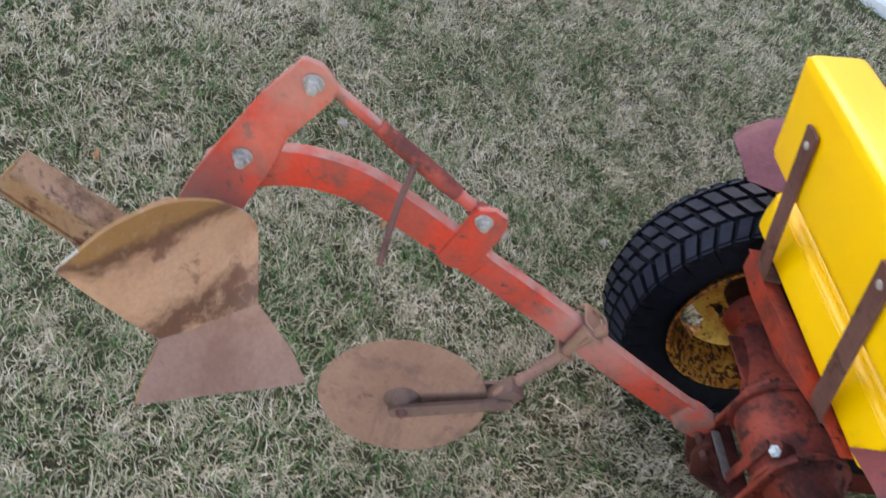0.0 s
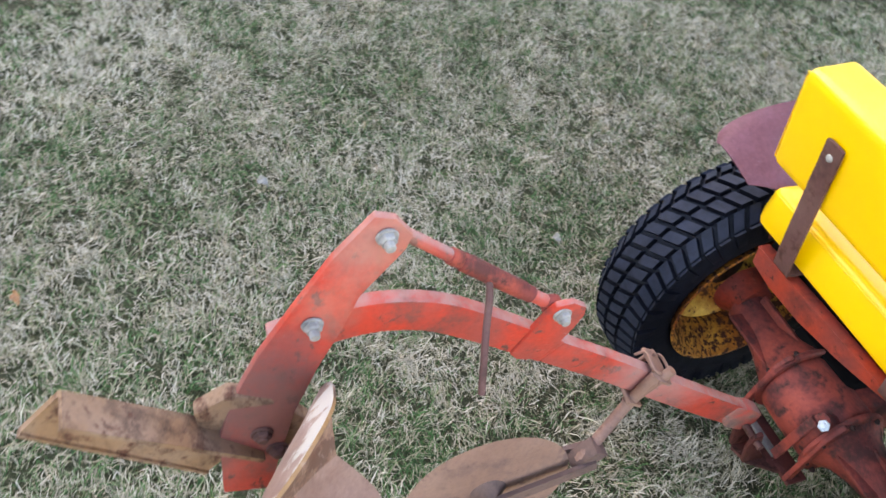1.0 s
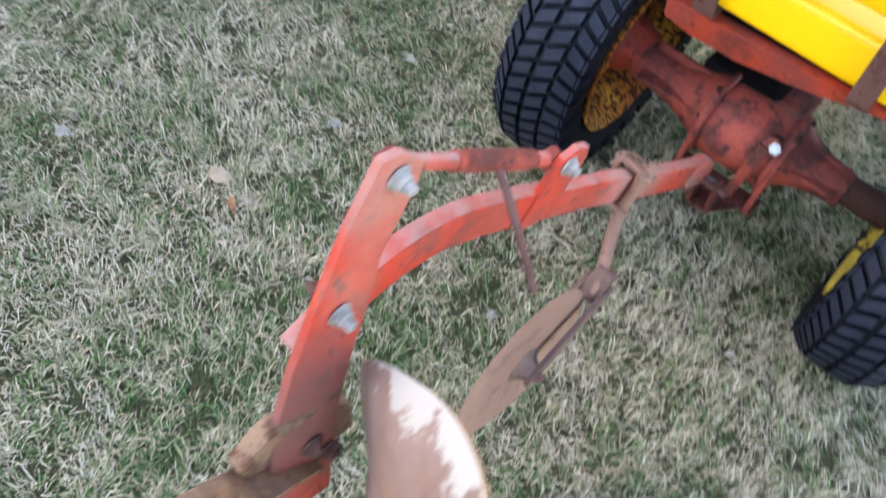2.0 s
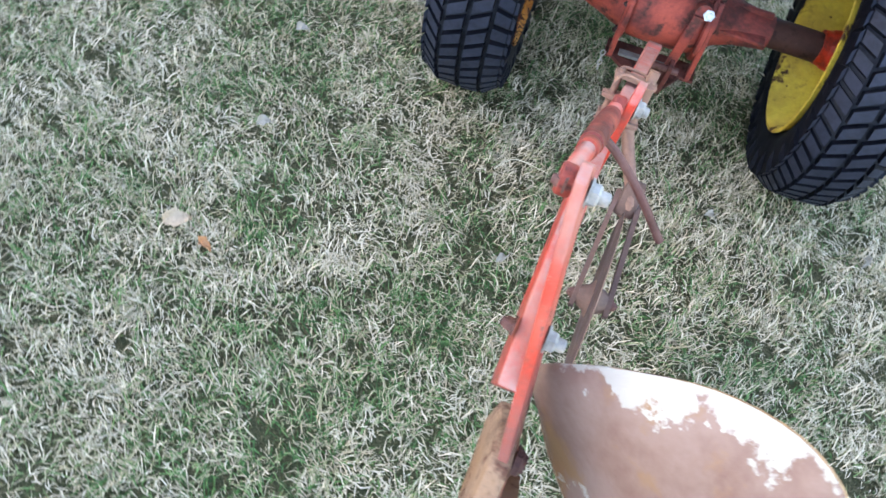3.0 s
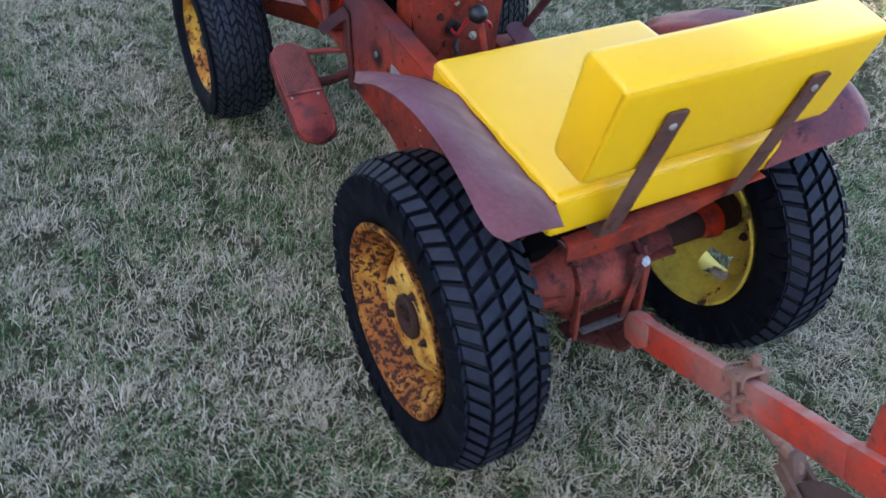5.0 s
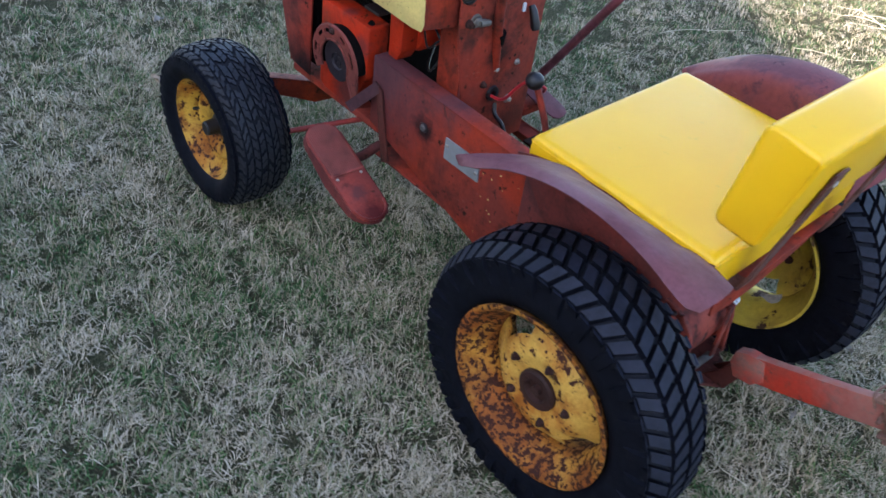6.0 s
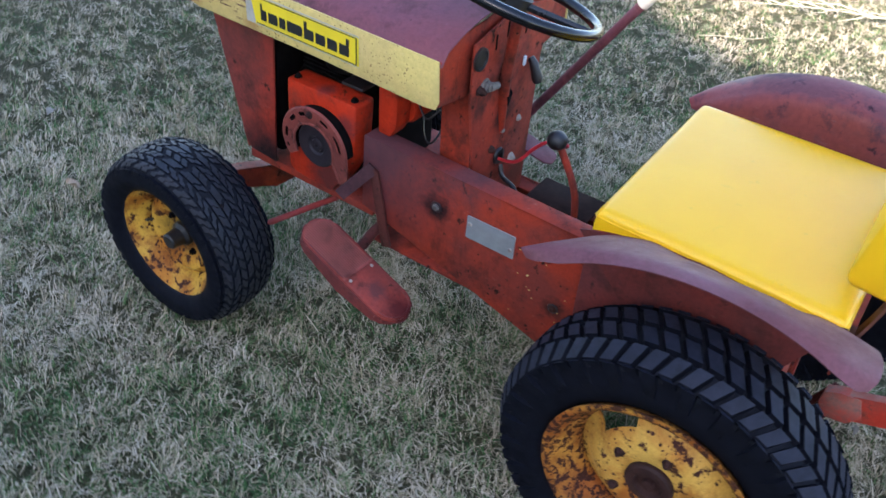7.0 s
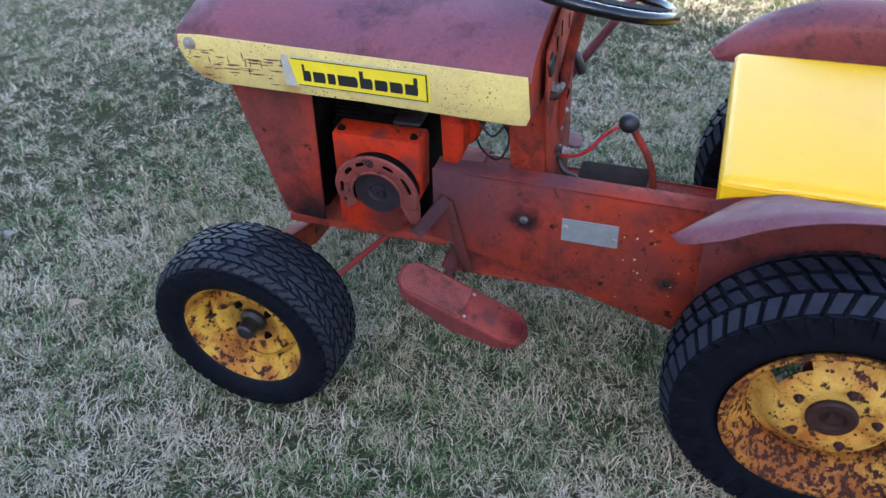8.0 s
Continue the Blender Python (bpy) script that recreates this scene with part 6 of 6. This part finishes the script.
def coons(bottom, top, left, right, nu, nv):
    """A sheet between four edge curves."""
    def along(c, t):
        p = smooth_path(c, 10)
        f = t * (len(p) - 1)
        k = min(int(f), len(p) - 2)
        return p[k].lerp(p[k + 1], f - k)
    c00, c10, c01, c11 = Vector(bottom[0]), Vector(bottom[-1]), Vector(top[0]), Vector(top[-1])
    B, T = [along(bottom, i / nu) for i in range(nu + 1)], [along(top, i / nu) for i in range(nu + 1)]
    L, R = [along(left, j / nv) for j in range(nv + 1)], [along(right, j / nv) for j in range(nv + 1)]
    rows = []
    for j in range(nv + 1):
        v = j / nv
        rows.append([(1 - v) * B[i] + v * T[i] + (1 - i / nu) * L[j] + i / nu * R[j]
                     - ((1 - i / nu) * (1 - v) * c00 + i / nu * (1 - v) * c10 + (1 - i / nu) * v * c01 + i / nu * v * c11) for i in range(nu + 1)])
    return rows


def sheet(rows, hollow, thick, material, name, plow, label):
    """Front and back skins with a rim; the back takes the second material."""
    bm = bmesh.new()
    nv, nu = len(rows) - 1, len(rows[0]) - 1
    mid = [[rows[j][i] + hollow * (math.sin(math.pi * i / nu) * math.sin(math.pi * j / nv)) for i in range(nu + 1)] for j in range(nv + 1)]
    skins = []
    for sgn in (0, 1):
        grid = []
        for j in range(nv + 1):
            row = []
            for i in range(nu + 1):
                du = mid[j][min(i + 1, nu)] - mid[j][max(i - 1, 0)]
                dv = mid[min(j + 1, nv)][i] - mid[max(j - 1, 0)][i]
                n = du.cross(dv).normalized()
                row.append(bm.verts.new(mid[j][i] + n * thick * sgn))
            grid.append(row)
        for j in range(nv):
            for i in range(nu):
                q = (grid[j][i], grid[j][i + 1], grid[j + 1][i + 1], grid[j + 1][i])
                bm.faces.new(q).material_index = 0
        skins.append(grid)
    a, b = skins
    rim_a = a[0] + [r[-1] for r in a[1:]] + a[-1][-2::-1] + [r[0] for r in a[-2:0:-1]]
    rim_b = b[0] + [r[-1] for r in b[1:]] + b[-1][-2::-1] + [r[0] for r in b[-2:0:-1]]
    for k in range(len(rim_a)):
        m = (k + 1) % len(rim_a)
        bm.faces.new((rim_a[k], rim_a[m], rim_b[m], rim_b[k]))
    back = Vector((-1, -0.7, 0.2))
    ob = part(name, bm, material, plow, label, 60)
    for p in ob.data.polygons:
        p.material_index = 1 if len(material) > 1 and p.normal.dot(back) > 0 else 0
    return ob


def moldboard(plow):
    """Twisted moldboard and share with the curved joint between them."""
    nr, nl = (0.012, -1.095, 0.437), (0.119, -1.236, 0.433)
    joint = [nr, (0.040, -1.140, 0.428), (0.080, -1.190, 0.425), nl]
    a, w = (-0.018, -1.118, 0.600), (0.240, -1.328, 0.720)
    top = [a, (0.003, -1.124, 0.645), (0.047, -1.135, 0.700), (0.120, -1.160, 0.780), (0.188, -1.199, 0.830), (0.240, -1.243, 0.832), (0.262, -1.283, 0.795), w]
    rows = coons(joint, top, [nr, (-0.016, -1.104, 0.500), (-0.034, -1.112, 0.560), a], [nl, (0.165, -1.270, 0.535), (0.208, -1.300, 0.635), w], 28, 24)
    sheet(rows, Vector((-0.020, -0.014, -0.004)), 0.005, [MOLD, MOLDBACK], "moldboard", plow, "scoured rusty tan moldboard with ochre stains")
    tip, heel = (0.050, -0.988, 0.276), (0.221, -1.244, 0.389)
    edge = [tip, (0.085, -1.050, 0.290), (0.150, -1.150, 0.335), heel]
    rows = coons(edge, joint, [tip, (0.028, -1.02, 0.330), (0.016, -1.060, 0.385), nr], [heel, (0.185, -1.243, 0.405), (0.150, -1.238, 0.420), nl], 20, 12)
    sheet(rows, Vector((-0.004, -0.004, -0.002)), 0.007, [SHAREMAT, LANDSIDE], "share", plow, "pinkish brown worn plow share")


def build_plow():
    pl = empty("moldboard_plow", Matrix())
    tagged(pl, "single-bottom red moldboard plow raised behind the tractor's drawbar", "plow")
    beam = [(-0.205, 0.312), (-0.30, 0.358), (-0.45, 0.436), (-0.59, 0.512), (-0.73, 0.580), (-0.87, 0.652), (-0.96, 0.692), (-1.04, 0.703), (-1.105, 0.693), (-1.15, 0.675), (-1.196, 0.655)]
    bm = shear(strip(bmesh.new(), beam[:5], [0.032, 0.031], 0.0125, 0.003))
    bf = part("front_beam", bm, PLOWRED, pl, "scuffed red front half of the beam")
    bm = shear(strip(bmesh.new(), beam[4:], [0.0325, 0.040], 0.0125, 0.003))
    part("beam", bm, PLOWRED, pl, "curved red plow beam")
    bm = shear(add_prism(bmesh.new(), [(-0.186, 0.338), (-0.184, 0.304), (-0.205, 0.276), (-0.250, 0.290), (-0.272, 0.322), (-0.256, 0.366), (-0.215, 0.356)], -0.0155, 0.0155, 0.003))
    part("hitch_lug", bm, PLOWWORN, bf, "worn hitch lug at the beam's end")
    # upright lug for the turnbuckle, on the beam's furrow side
    bm = shear(add_prism(bmesh.new(), [(-0.808, 0.584), (-0.794, 0.570), (-0.772, 0.566), (-0.746, 0.580), (-0.730, 0.615), (-0.719, 0.655), (-0.712, 0.690), (-0.716, 0.712), (-0.740, 0.723), (-0.766, 0.713), (-0.777, 0.690), (-0.790, 0.645)], 0.0045, 0.0175, 0.003))
    part("turnbuckle_lug", bm, PLOWRED, pl, "red turnbuckle lug")
    bm = bmesh.new()
    add_bolt(bm, (plow_x(-0.752) + 0.0175, -0.752, 0.694), (1, 0, 0), 0.0125, 0.012, True, 0.019)
    part("lug_bolt", bm, STEEL, pl)
    # adjusting plate and leg
    leg = [(-1.078, 0.896), (-1.048, 0.890), (-1.020, 0.862), (-1.027, 0.838), (-1.085, 0.760), (-1.105, 0.700), (-1.135, 0.630), (-1.165, 0.540), (-1.186, 0.430), (-1.196, 0.360), (-1.272, 0.368), (-1.278, 0.50), (-1.262, 0.575), (-1.225, 0.665), (-1.180, 0.745), (-1.13, 0.83)]
    bm = add_prism(bmesh.new(), leg, -0.0065, 0.0065, 0.0025)
    for v in bm.verts:
        v.co.x += leg_x(v.co.z)
    part("plow_leg", bm, PLOWRED, pl, "red plow leg and adjusting plate")
    for y, z, r in ((-1.058, 0.862, 0.0130), (-1.150, 0.716, 0.0130)):
        bm = bmesh.new()
        x = leg_x(z) + 0.0065
        add_bolt(bm, (x, y, z), (1, 0, 0), r, 0.013, True, 0.024)
        part("leg_bolt", bm, STEEL, pl, "weathered grey bolt")
        bm = bmesh.new()
        add_bolt(bm, (min(plow_x(y), leg_x(z)) - 0.016, y, z), (-1, 0, 0), r * 0.7, 0.012)
        part("bolt_head", bm, RUSTBAR, pl)
    # turnbuckle
    a, b = Vector((leg_x(0.855) - 0.019, -1.050, 0.858)), Vector((plow_x(-0.76) - 0.006, -0.762, 0.692))
    tb = part("turnbuckle_rod", add_tube(bmesh.new(), [a, a.lerp(b, 0.38)], 0.0105, 14), PLOWRED, pl, "red turnbuckle rod")
    part("turnbuckle_screw", add_tube(bmesh.new(), [a.lerp(b, 0.8), b], 0.011, 14), PLOWWORN, tb, "dark threaded screw")
    bm = add_tube(bmesh.new(), [a.lerp(b, t) for t in (0.34, 0.345, 0.40, 0.41, 0.42, 0.80, 0.81, 0.86, 0.865)], [0.0095, 0.0135, 0.0135, 0.0115, 0.0150, 0.0150, 0.0135, 0.0135, 0.0095], 16)
    part("turnbuckle_body", bm, CASTING, tb, "dirty dark red turnbuckle body")
    for q in (a, b):
        bm = add_lathe(bmesh.new(), [(-0.009, 0), (-0.009, 0.0150), (-0.006, 0.018), (0.006, 0.018), (0.009, 0.016), (0.009, 0)], 20, Matrix.Translation(q))
        part("rod_eye", bm, CASTING, tb)
    # bent handle rod
    p0 = a.lerp(b, 0.58)
    bm = add_tube(bmesh.new(), smooth_path([p0, p0 + Vector((0.030, -0.004, -0.016)), p0 + Vector((0.075, -0.016, -0.050)), (0.055, -0.908, 0.645)], 6), 0.0058, 10)
    part("turnbuckle_handle", bm, RUSTBAR, tb, "bent dark steel handle rod")
    # landside bar with a channel-shaped tail
    bm = bmesh.new()
    q0, q1 = Vector((-0.051, -1.245, 0.408)), Vector((-0.042, -1.515, 0.602))
    d = (q1 - q0).normalized()
    nrm = Vector((0, -d.z, d.y))
    n = 10
    secs = []
    for i in range(n + 1):
        p = q0.lerp(q1, i / n)
        secs.append([bm.verts.new(p + nrm * u + Vector((x, 0, 0))) for u, x in ((-0.060, 0.062), (-0.058, 0.004), (-0.052, 0.0), (0.050 + 0.03 * (1 - i / n), 0.0), (0.056 + 0.03 * (1 - i / n), 0.002), (0.058 + 0.03 * (1 - i / n), 0.012))])
    for s0, s1 in zip(secs, secs[1:]):
        for k in range(5):
            bm.faces.new((s0[k], s0[k + 1], s1[k + 1], s1[k]))
    shell(bm, 0.009)
    part("landside", bm, LANDSIDE, pl, "rusty brown landside bar")
    bm = add_prism(bmesh.new(), [(-1.12, 0.385), (-1.135, 0.49), (-1.20, 0.575), (-1.265, 0.600), (-1.315, 0.560), (-1.30, 0.47), (-1.26, 0.40)], -0.052, -0.024, 0.006)
    part("frog", bm, LANDSIDE, pl, "rusty frog behind the moldboard")
    for y, z in ((-1.215, 0.50), (-1.19, 0.46)):
        bm = bmesh.new()
        add_bolt(bm, (leg_x(z) + 0.0065, y, z), (1, 0, 0), 0.014, 0.012)
        part("leg_bolt", bm, RUSTBAR, pl)
    moldboard(pl)
    # rolling coulter
    co = COULTER_C
    m = Matrix.Translation(co) @ pose(0, 0, 0, 0, COULTER_TILT, COULTER_YAW)
    bm = add_lathe(bmesh.new(), [(-0.003, 0), (-0.003, 0.06), (-0.0022, 0.15), (0, 0.161), (0.0022, 0.15), (0.003, 0.06), (0.003, 0)], 72, m)
    cd = part("coulter_disc", bm, [COULTER, COULTERSHADE], pl, "brown rolling coulter disc, shade coloured into one face")
    # faces towards -x take the darker copy: their shade is put into colour
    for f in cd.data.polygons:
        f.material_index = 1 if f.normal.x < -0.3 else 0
    bm = add_lathe(bmesh.new(), [(-0.026, 0), (-0.026, 0.017), (-0.012, 0.024), (-0.003, 0.036), (0.003, 0.036), (0.012, 0.024), (0.026, 0.017), (0.026, 0)], 28, m)
    part("coulter_hub", bm, COULTERMID, cd)
    piv = Vector(COULTER_PIVOT)
    side = (m.to_3x3() @ Vector((1, 0, 0))).normalized()
    for s in (-1, 1):
        bm = bmesh.new()
        e0, e1 = Vector(co) + side * 0.030 * s, piv + side * 0.022 * s
        dd = (e1 - e0).normalized()
        upv = side.cross(dd).normalized()
        b = bmesh.new()
        sec = []
        for t, h in ((-0.13, 0.008), (-0.09, 0.012), (0.0, 0.0145), (1.0, 0.0125), (1.12, 0.011)):
            p = e0 + (e1 - e0) * t
            sec.append([b.verts.new(p + upv * h * a1 + side * 0.0045 * a2) for a1, a2 in ((-1, -1), (1, -1), (1, 1), (-1, 1))])
        for s0, s1 in zip(sec, sec[1:]):
            for k in range(4):
                b.faces.new((s0[k], s0[(k + 1) % 4], s1[(k + 1) % 4], s1[k]))
        b.faces.new(sec[0])
        b.faces.new(sec[-1][::-1])
        merge(bm, b)
        fa = part("coulter_fork", bm, COULTERMID, pl, "flat brown fork arm")
        bm = bmesh.new()
        add_bolt(bm, e0 + side * 0.0045 * s, side * s, 0.009, 0.008)
        part("fork_bolt", bm, RUSTBAR, fa)
    top = Vector((plow_x(-0.52) + 0.026, -0.520, 0.49))
    bm = add_tube(bmesh.new(), smooth_path([piv + Vector((0, -0.005, -0.02)), piv + Vector((0, 0.004, 0.02)), top + Vector((0.004, -0.02, -0.06)), top, top + Vector((0, 0.008, 0.03))], 6), 0.0115, 14)
    part("coulter_shank", bm, COULTER, pl, "round coulter shank")
    bm = bmesh.new()
    add_box(bm, (-0.018, -0.018, -0.030), (0.018, 0.018, 0.034), 0.004)
    bm.transform(Matrix.Translation(piv + Vector((0, 0.008, 0.01))) @ pose(0, 0, 0, -30, 0, 0))
    part("fork_yoke", bm, COULTERMID, pl)
    # clamp on the beam
    cy, cz = -0.515, 0.476
    rot = Matrix.Translation((plow_x(cy), cy, cz)) @ pose(0, 0, 0, -29, 0, 0)
    bm = add_box(bmesh.new(), (-0.036, -0.019, 0.033), (0.040, 0.019, 0.041), 0.002, rot)
    cl = part("beam_clamp", bm, COULTER, pl, "rusty clamp plate over the beam")
    bm = add_box(bmesh.new(), (-0.036, -0.019, -0.041), (0.040, 0.019, -0.033), 0.002, rot)
    part("lower_clamp_plate", bm, COULTER, cl)
    for y in (-0.010, 0.012):
        bm = bmesh.new()
        add_bolt(bm, rot @ Vector((-0.0125, y, -0.004)), rot.to_3x3() @ Vector((-1, 0, 0)), 0.007, 0.022)
        part("set_screw", bm, COULTER, cl)
    for x in (-0.026, 0.026):
        bm = bmesh.new()
        add_tube(bm, [rot @ Vector((x, 0, -0.055)), rot @ Vector((x, 0, 0.046 if x < 0 else 0.062))], 0.006 if x < 0 else 0.0095, 12)
        add_bolt(bm, rot @ Vector((x, 0, -0.050)), rot.to_3x3() @ Vector((0, 0, 1)), 0.010, 0.010)
        part("clamp_bolt", bm, COULTER, cl)
    bm = add_tube(bmesh.new(), smooth_path([rot @ Vector(p) for p in ((-0.030, 0.022, 0.020), (-0.026, 0.024, 0.042), (0.0, 0.027, 0.044), (0.022, 0.020, 0.043), (0.018, -0.026, 0.043), (-0.02, -0.024, 0.043), (-0.032, -0.022, 0.02))], 6), 0.003, 8)
    part("tie_wire", bm, COULTER, cl, "twisted rusty tie wire")
    return pl


PULLEY = plain("greasy grey pulley", (0.024, 0.019, 0.023), 0.5, 0, 0.4, 40, 0.2, 0.15)
GUARD = worn_paint("dull guard red", (0.22, 0.052, 0.040), (0.15, 0.040, 0.032), (0.03, 0.012, 0.009), rough=0.45, rusty=(0.58, 0.68))
HITCHRED = worn_paint("dark greasy hitch red", (0.10, 0.028, 0.022), (0.075, 0.026, 0.022), (0.03, 0.013, 0.010), rough=0.5, rusty=(0.55, 0.66))
SKIRT = worn_paint("stained skirt red", (0.17, 0.035, 0.03), (0.12, 0.035, 0.033), (0.05, 0.02, 0.018), rough=0.45, rusty=(0.6, 0.68))
SHAREMAT = worn_paint("pinkish share steel", (0.30, 0.17, 0.13), (0.25, 0.135, 0.10), (0.13, 0.06, 0.04), rough=0.5, rusty=(0.66, 0.8), big=5.0, grime=(0.2, 0.1, 0.07))
LANDSIDE = worn_paint("rusty landside steel", (0.27, 0.145, 0.075), (0.30, 0.185, 0.120), (0.09, 0.04, 0.025), rough=0.6, rusty=(0.52, 0.64), big=7.0)
REDROD = plain("dull red rod paint", (0.36, 0.04, 0.03), 0.45, 0, 0.25, 40, 0.1)
COULTER_C, COULTER_TILT, COULTER_YAW = (0.056, -0.803, 0.289), -6.1, 0.0
COULTER_PIVOT = (0.052, -0.629, 0.348)

build_ground()
build_tractor()
build_plow()

# ---- surroundings ----
def house():
    """An unseen tall house, added behind the camera so that its ridge throws the shade over this part of the lawn."""
    h = empty("house", pose(HOUSE_X, HOUSE_Y, -0.1, 0, 0, -31.0))
    tagged(h, "unseen shadow-casting house with plain light siding", "house")
    bm = add_box(bmesh.new(), (-4.0, -14.0, 0.0), (4.0, 14.0, 5.8), 0.0)
    part("wall", bm, SIDING, h, "", 0)
    bm = add_prism(bmesh.new(), [(-4.3, 5.8), (4.3, 5.8), (0.0, 8.6)], -14.3, 14.3, 0, "y")
    part("roof", bm, DARKMETAL, h, "dark roof", 0)
    # second unseen block, turned so its shadow keeps the plow and fender unlit
    turned = Matrix.Translation((0.03, -0.02, 0)) @ pose(0, 0, 0, 0, 0, 31.0)
    bm = add_box(bmesh.new(), (-4.0, -14.0, 0.0), (4.0, 10.0, 5.8), 0.0, turned)
    part("wall", bm, SIDING, h, "", 0)
    bm = add_prism(bmesh.new(), [(-4.3, 5.8), (4.3, 5.8), (0.0, 8.6)], -14.3, 10.3, 0, "y", turned)
    part("roof", bm, DARKMETAL, h, "dark roof", 0)


HOUSE_X, HOUSE_Y = -16.57, -1.85
house()
slab = add_prism(bmesh.new(), [(-2.82, 1.28), (-2.50, 1.60), (-3.3, 2.4), (-4.4, 2.6), (-4.4, 1.0)], -0.06, 0.02, 0.006, "z")
tagged(part("concrete_pad", slab, CONCRETE, None, "", 0), "pale concrete pad at the edge of the lawn", "pavement", kind="structure")

leaf("leaf", -0.750, -0.842, 0.058, 35, LEAF, "curled tan dry leaf on the grass")
leaf("leaf", -0.671, -0.873, 0.034, 160, LEAFORANGE, "small orange-brown dry leaf on the grass")
leaf("leaf", -0.712, -0.534, 0.036, 30, LEAFPALE, "pale dry leaf on the grass")
leaf("leaf", -0.765, -0.235, 0.034, 10, LEAFPALE, "greyish dry leaf on the grass")
leaf("leaf", 0.684, -0.230, 0.032, 80, LEAFPALE, "bleached dry leaf on the grass")
leaf("leaf", -0.711, -1.651, 0.036, 20, LEAFORANGE, "orange dry leaf on the grass")
leaf("leaf", -0.107, -0.616, 0.028, 50, LEAFPALE, "small pale dry leaf on the grass")
leaf("leaf", -0.427, 2.020, 0.055, 100, LEAF, "brown dry leaf standing in the grass")
leaf("leaf", -1.053, -1.040, 0.040, 40, LEAFPALE, "greyish dry leaf on the grass")
leaf("leaf", -0.212, 2.488, 0.045, 10, LEAFPALE, "pale dry leaf on the grass")
leaf("leaf", -0.62, -0.02, 0.03, 70, LEAF, "small brown dry leaf on the grass")
leaf("leaf", 0.304, -0.282, 0.026, 15, LEAFPALE, "small pale dry leaf on the grass")
twig(-0.14, -0.375, 20, 0.035, 0.13, "curved pale straw stem on the grass")
twig(0.05, -0.30, 60, 0.05, 0.12, "looped pale straw stem on the grass")
twig(2.19, 1.45, -18, 0.03, 0.56, "long pale dry stem on the grass")
twig(2.69, 1.00, -42, -0.02, 0.43, "long pale dry stem on the sunlit grass")


def dry_branch(x, y, turn, label):
    """A fallen bleached branch: one long stem that forks into thin side shoots."""
    rnd = random.Random(21)
    b = empty("dry_branch", pose(x, y, float(ground_z(x, y)) + 0.045, 0, 0, turn))
    tagged(b, label, "branch")
    stem = [(0.55 - 1.1 * k / 12, 0.035 * math.sin(4.2 * k / 12), 0.02 * math.sin(2.4 * k / 12)) for k in range(13)]
    part("stem", add_tube(bmesh.new(), stem, [0.0048 - 0.0003 * k for k in range(13)], 8), STRAW, b)
    for k in range(11):
        root = Vector(stem[1 + k % 10])
        side = 1 if k % 2 else -1
        ang = math.pi - side * rnd.uniform(0.3, 0.9)
        ln = rnd.uniform(0.18, 0.42)
        pts = [root + Vector((math.cos(ang + side * 0.35 * t) * ln * t, math.sin(ang + side * 0.35 * t) * ln * t, 0.03 * math.sin(3 * t) * rnd.uniform(0.6, 1.2))) for t in [q / 7 for q in range(8)]]
        part("shoot", add_tube(bmesh.new(), pts, [0.0034 - 0.00028 * q for q in range(8)], 6), STRAW, b)


dry_branch(3.42, 0.72, -60, "fallen bleached forked branch on the sunlit grass")
build_grass()
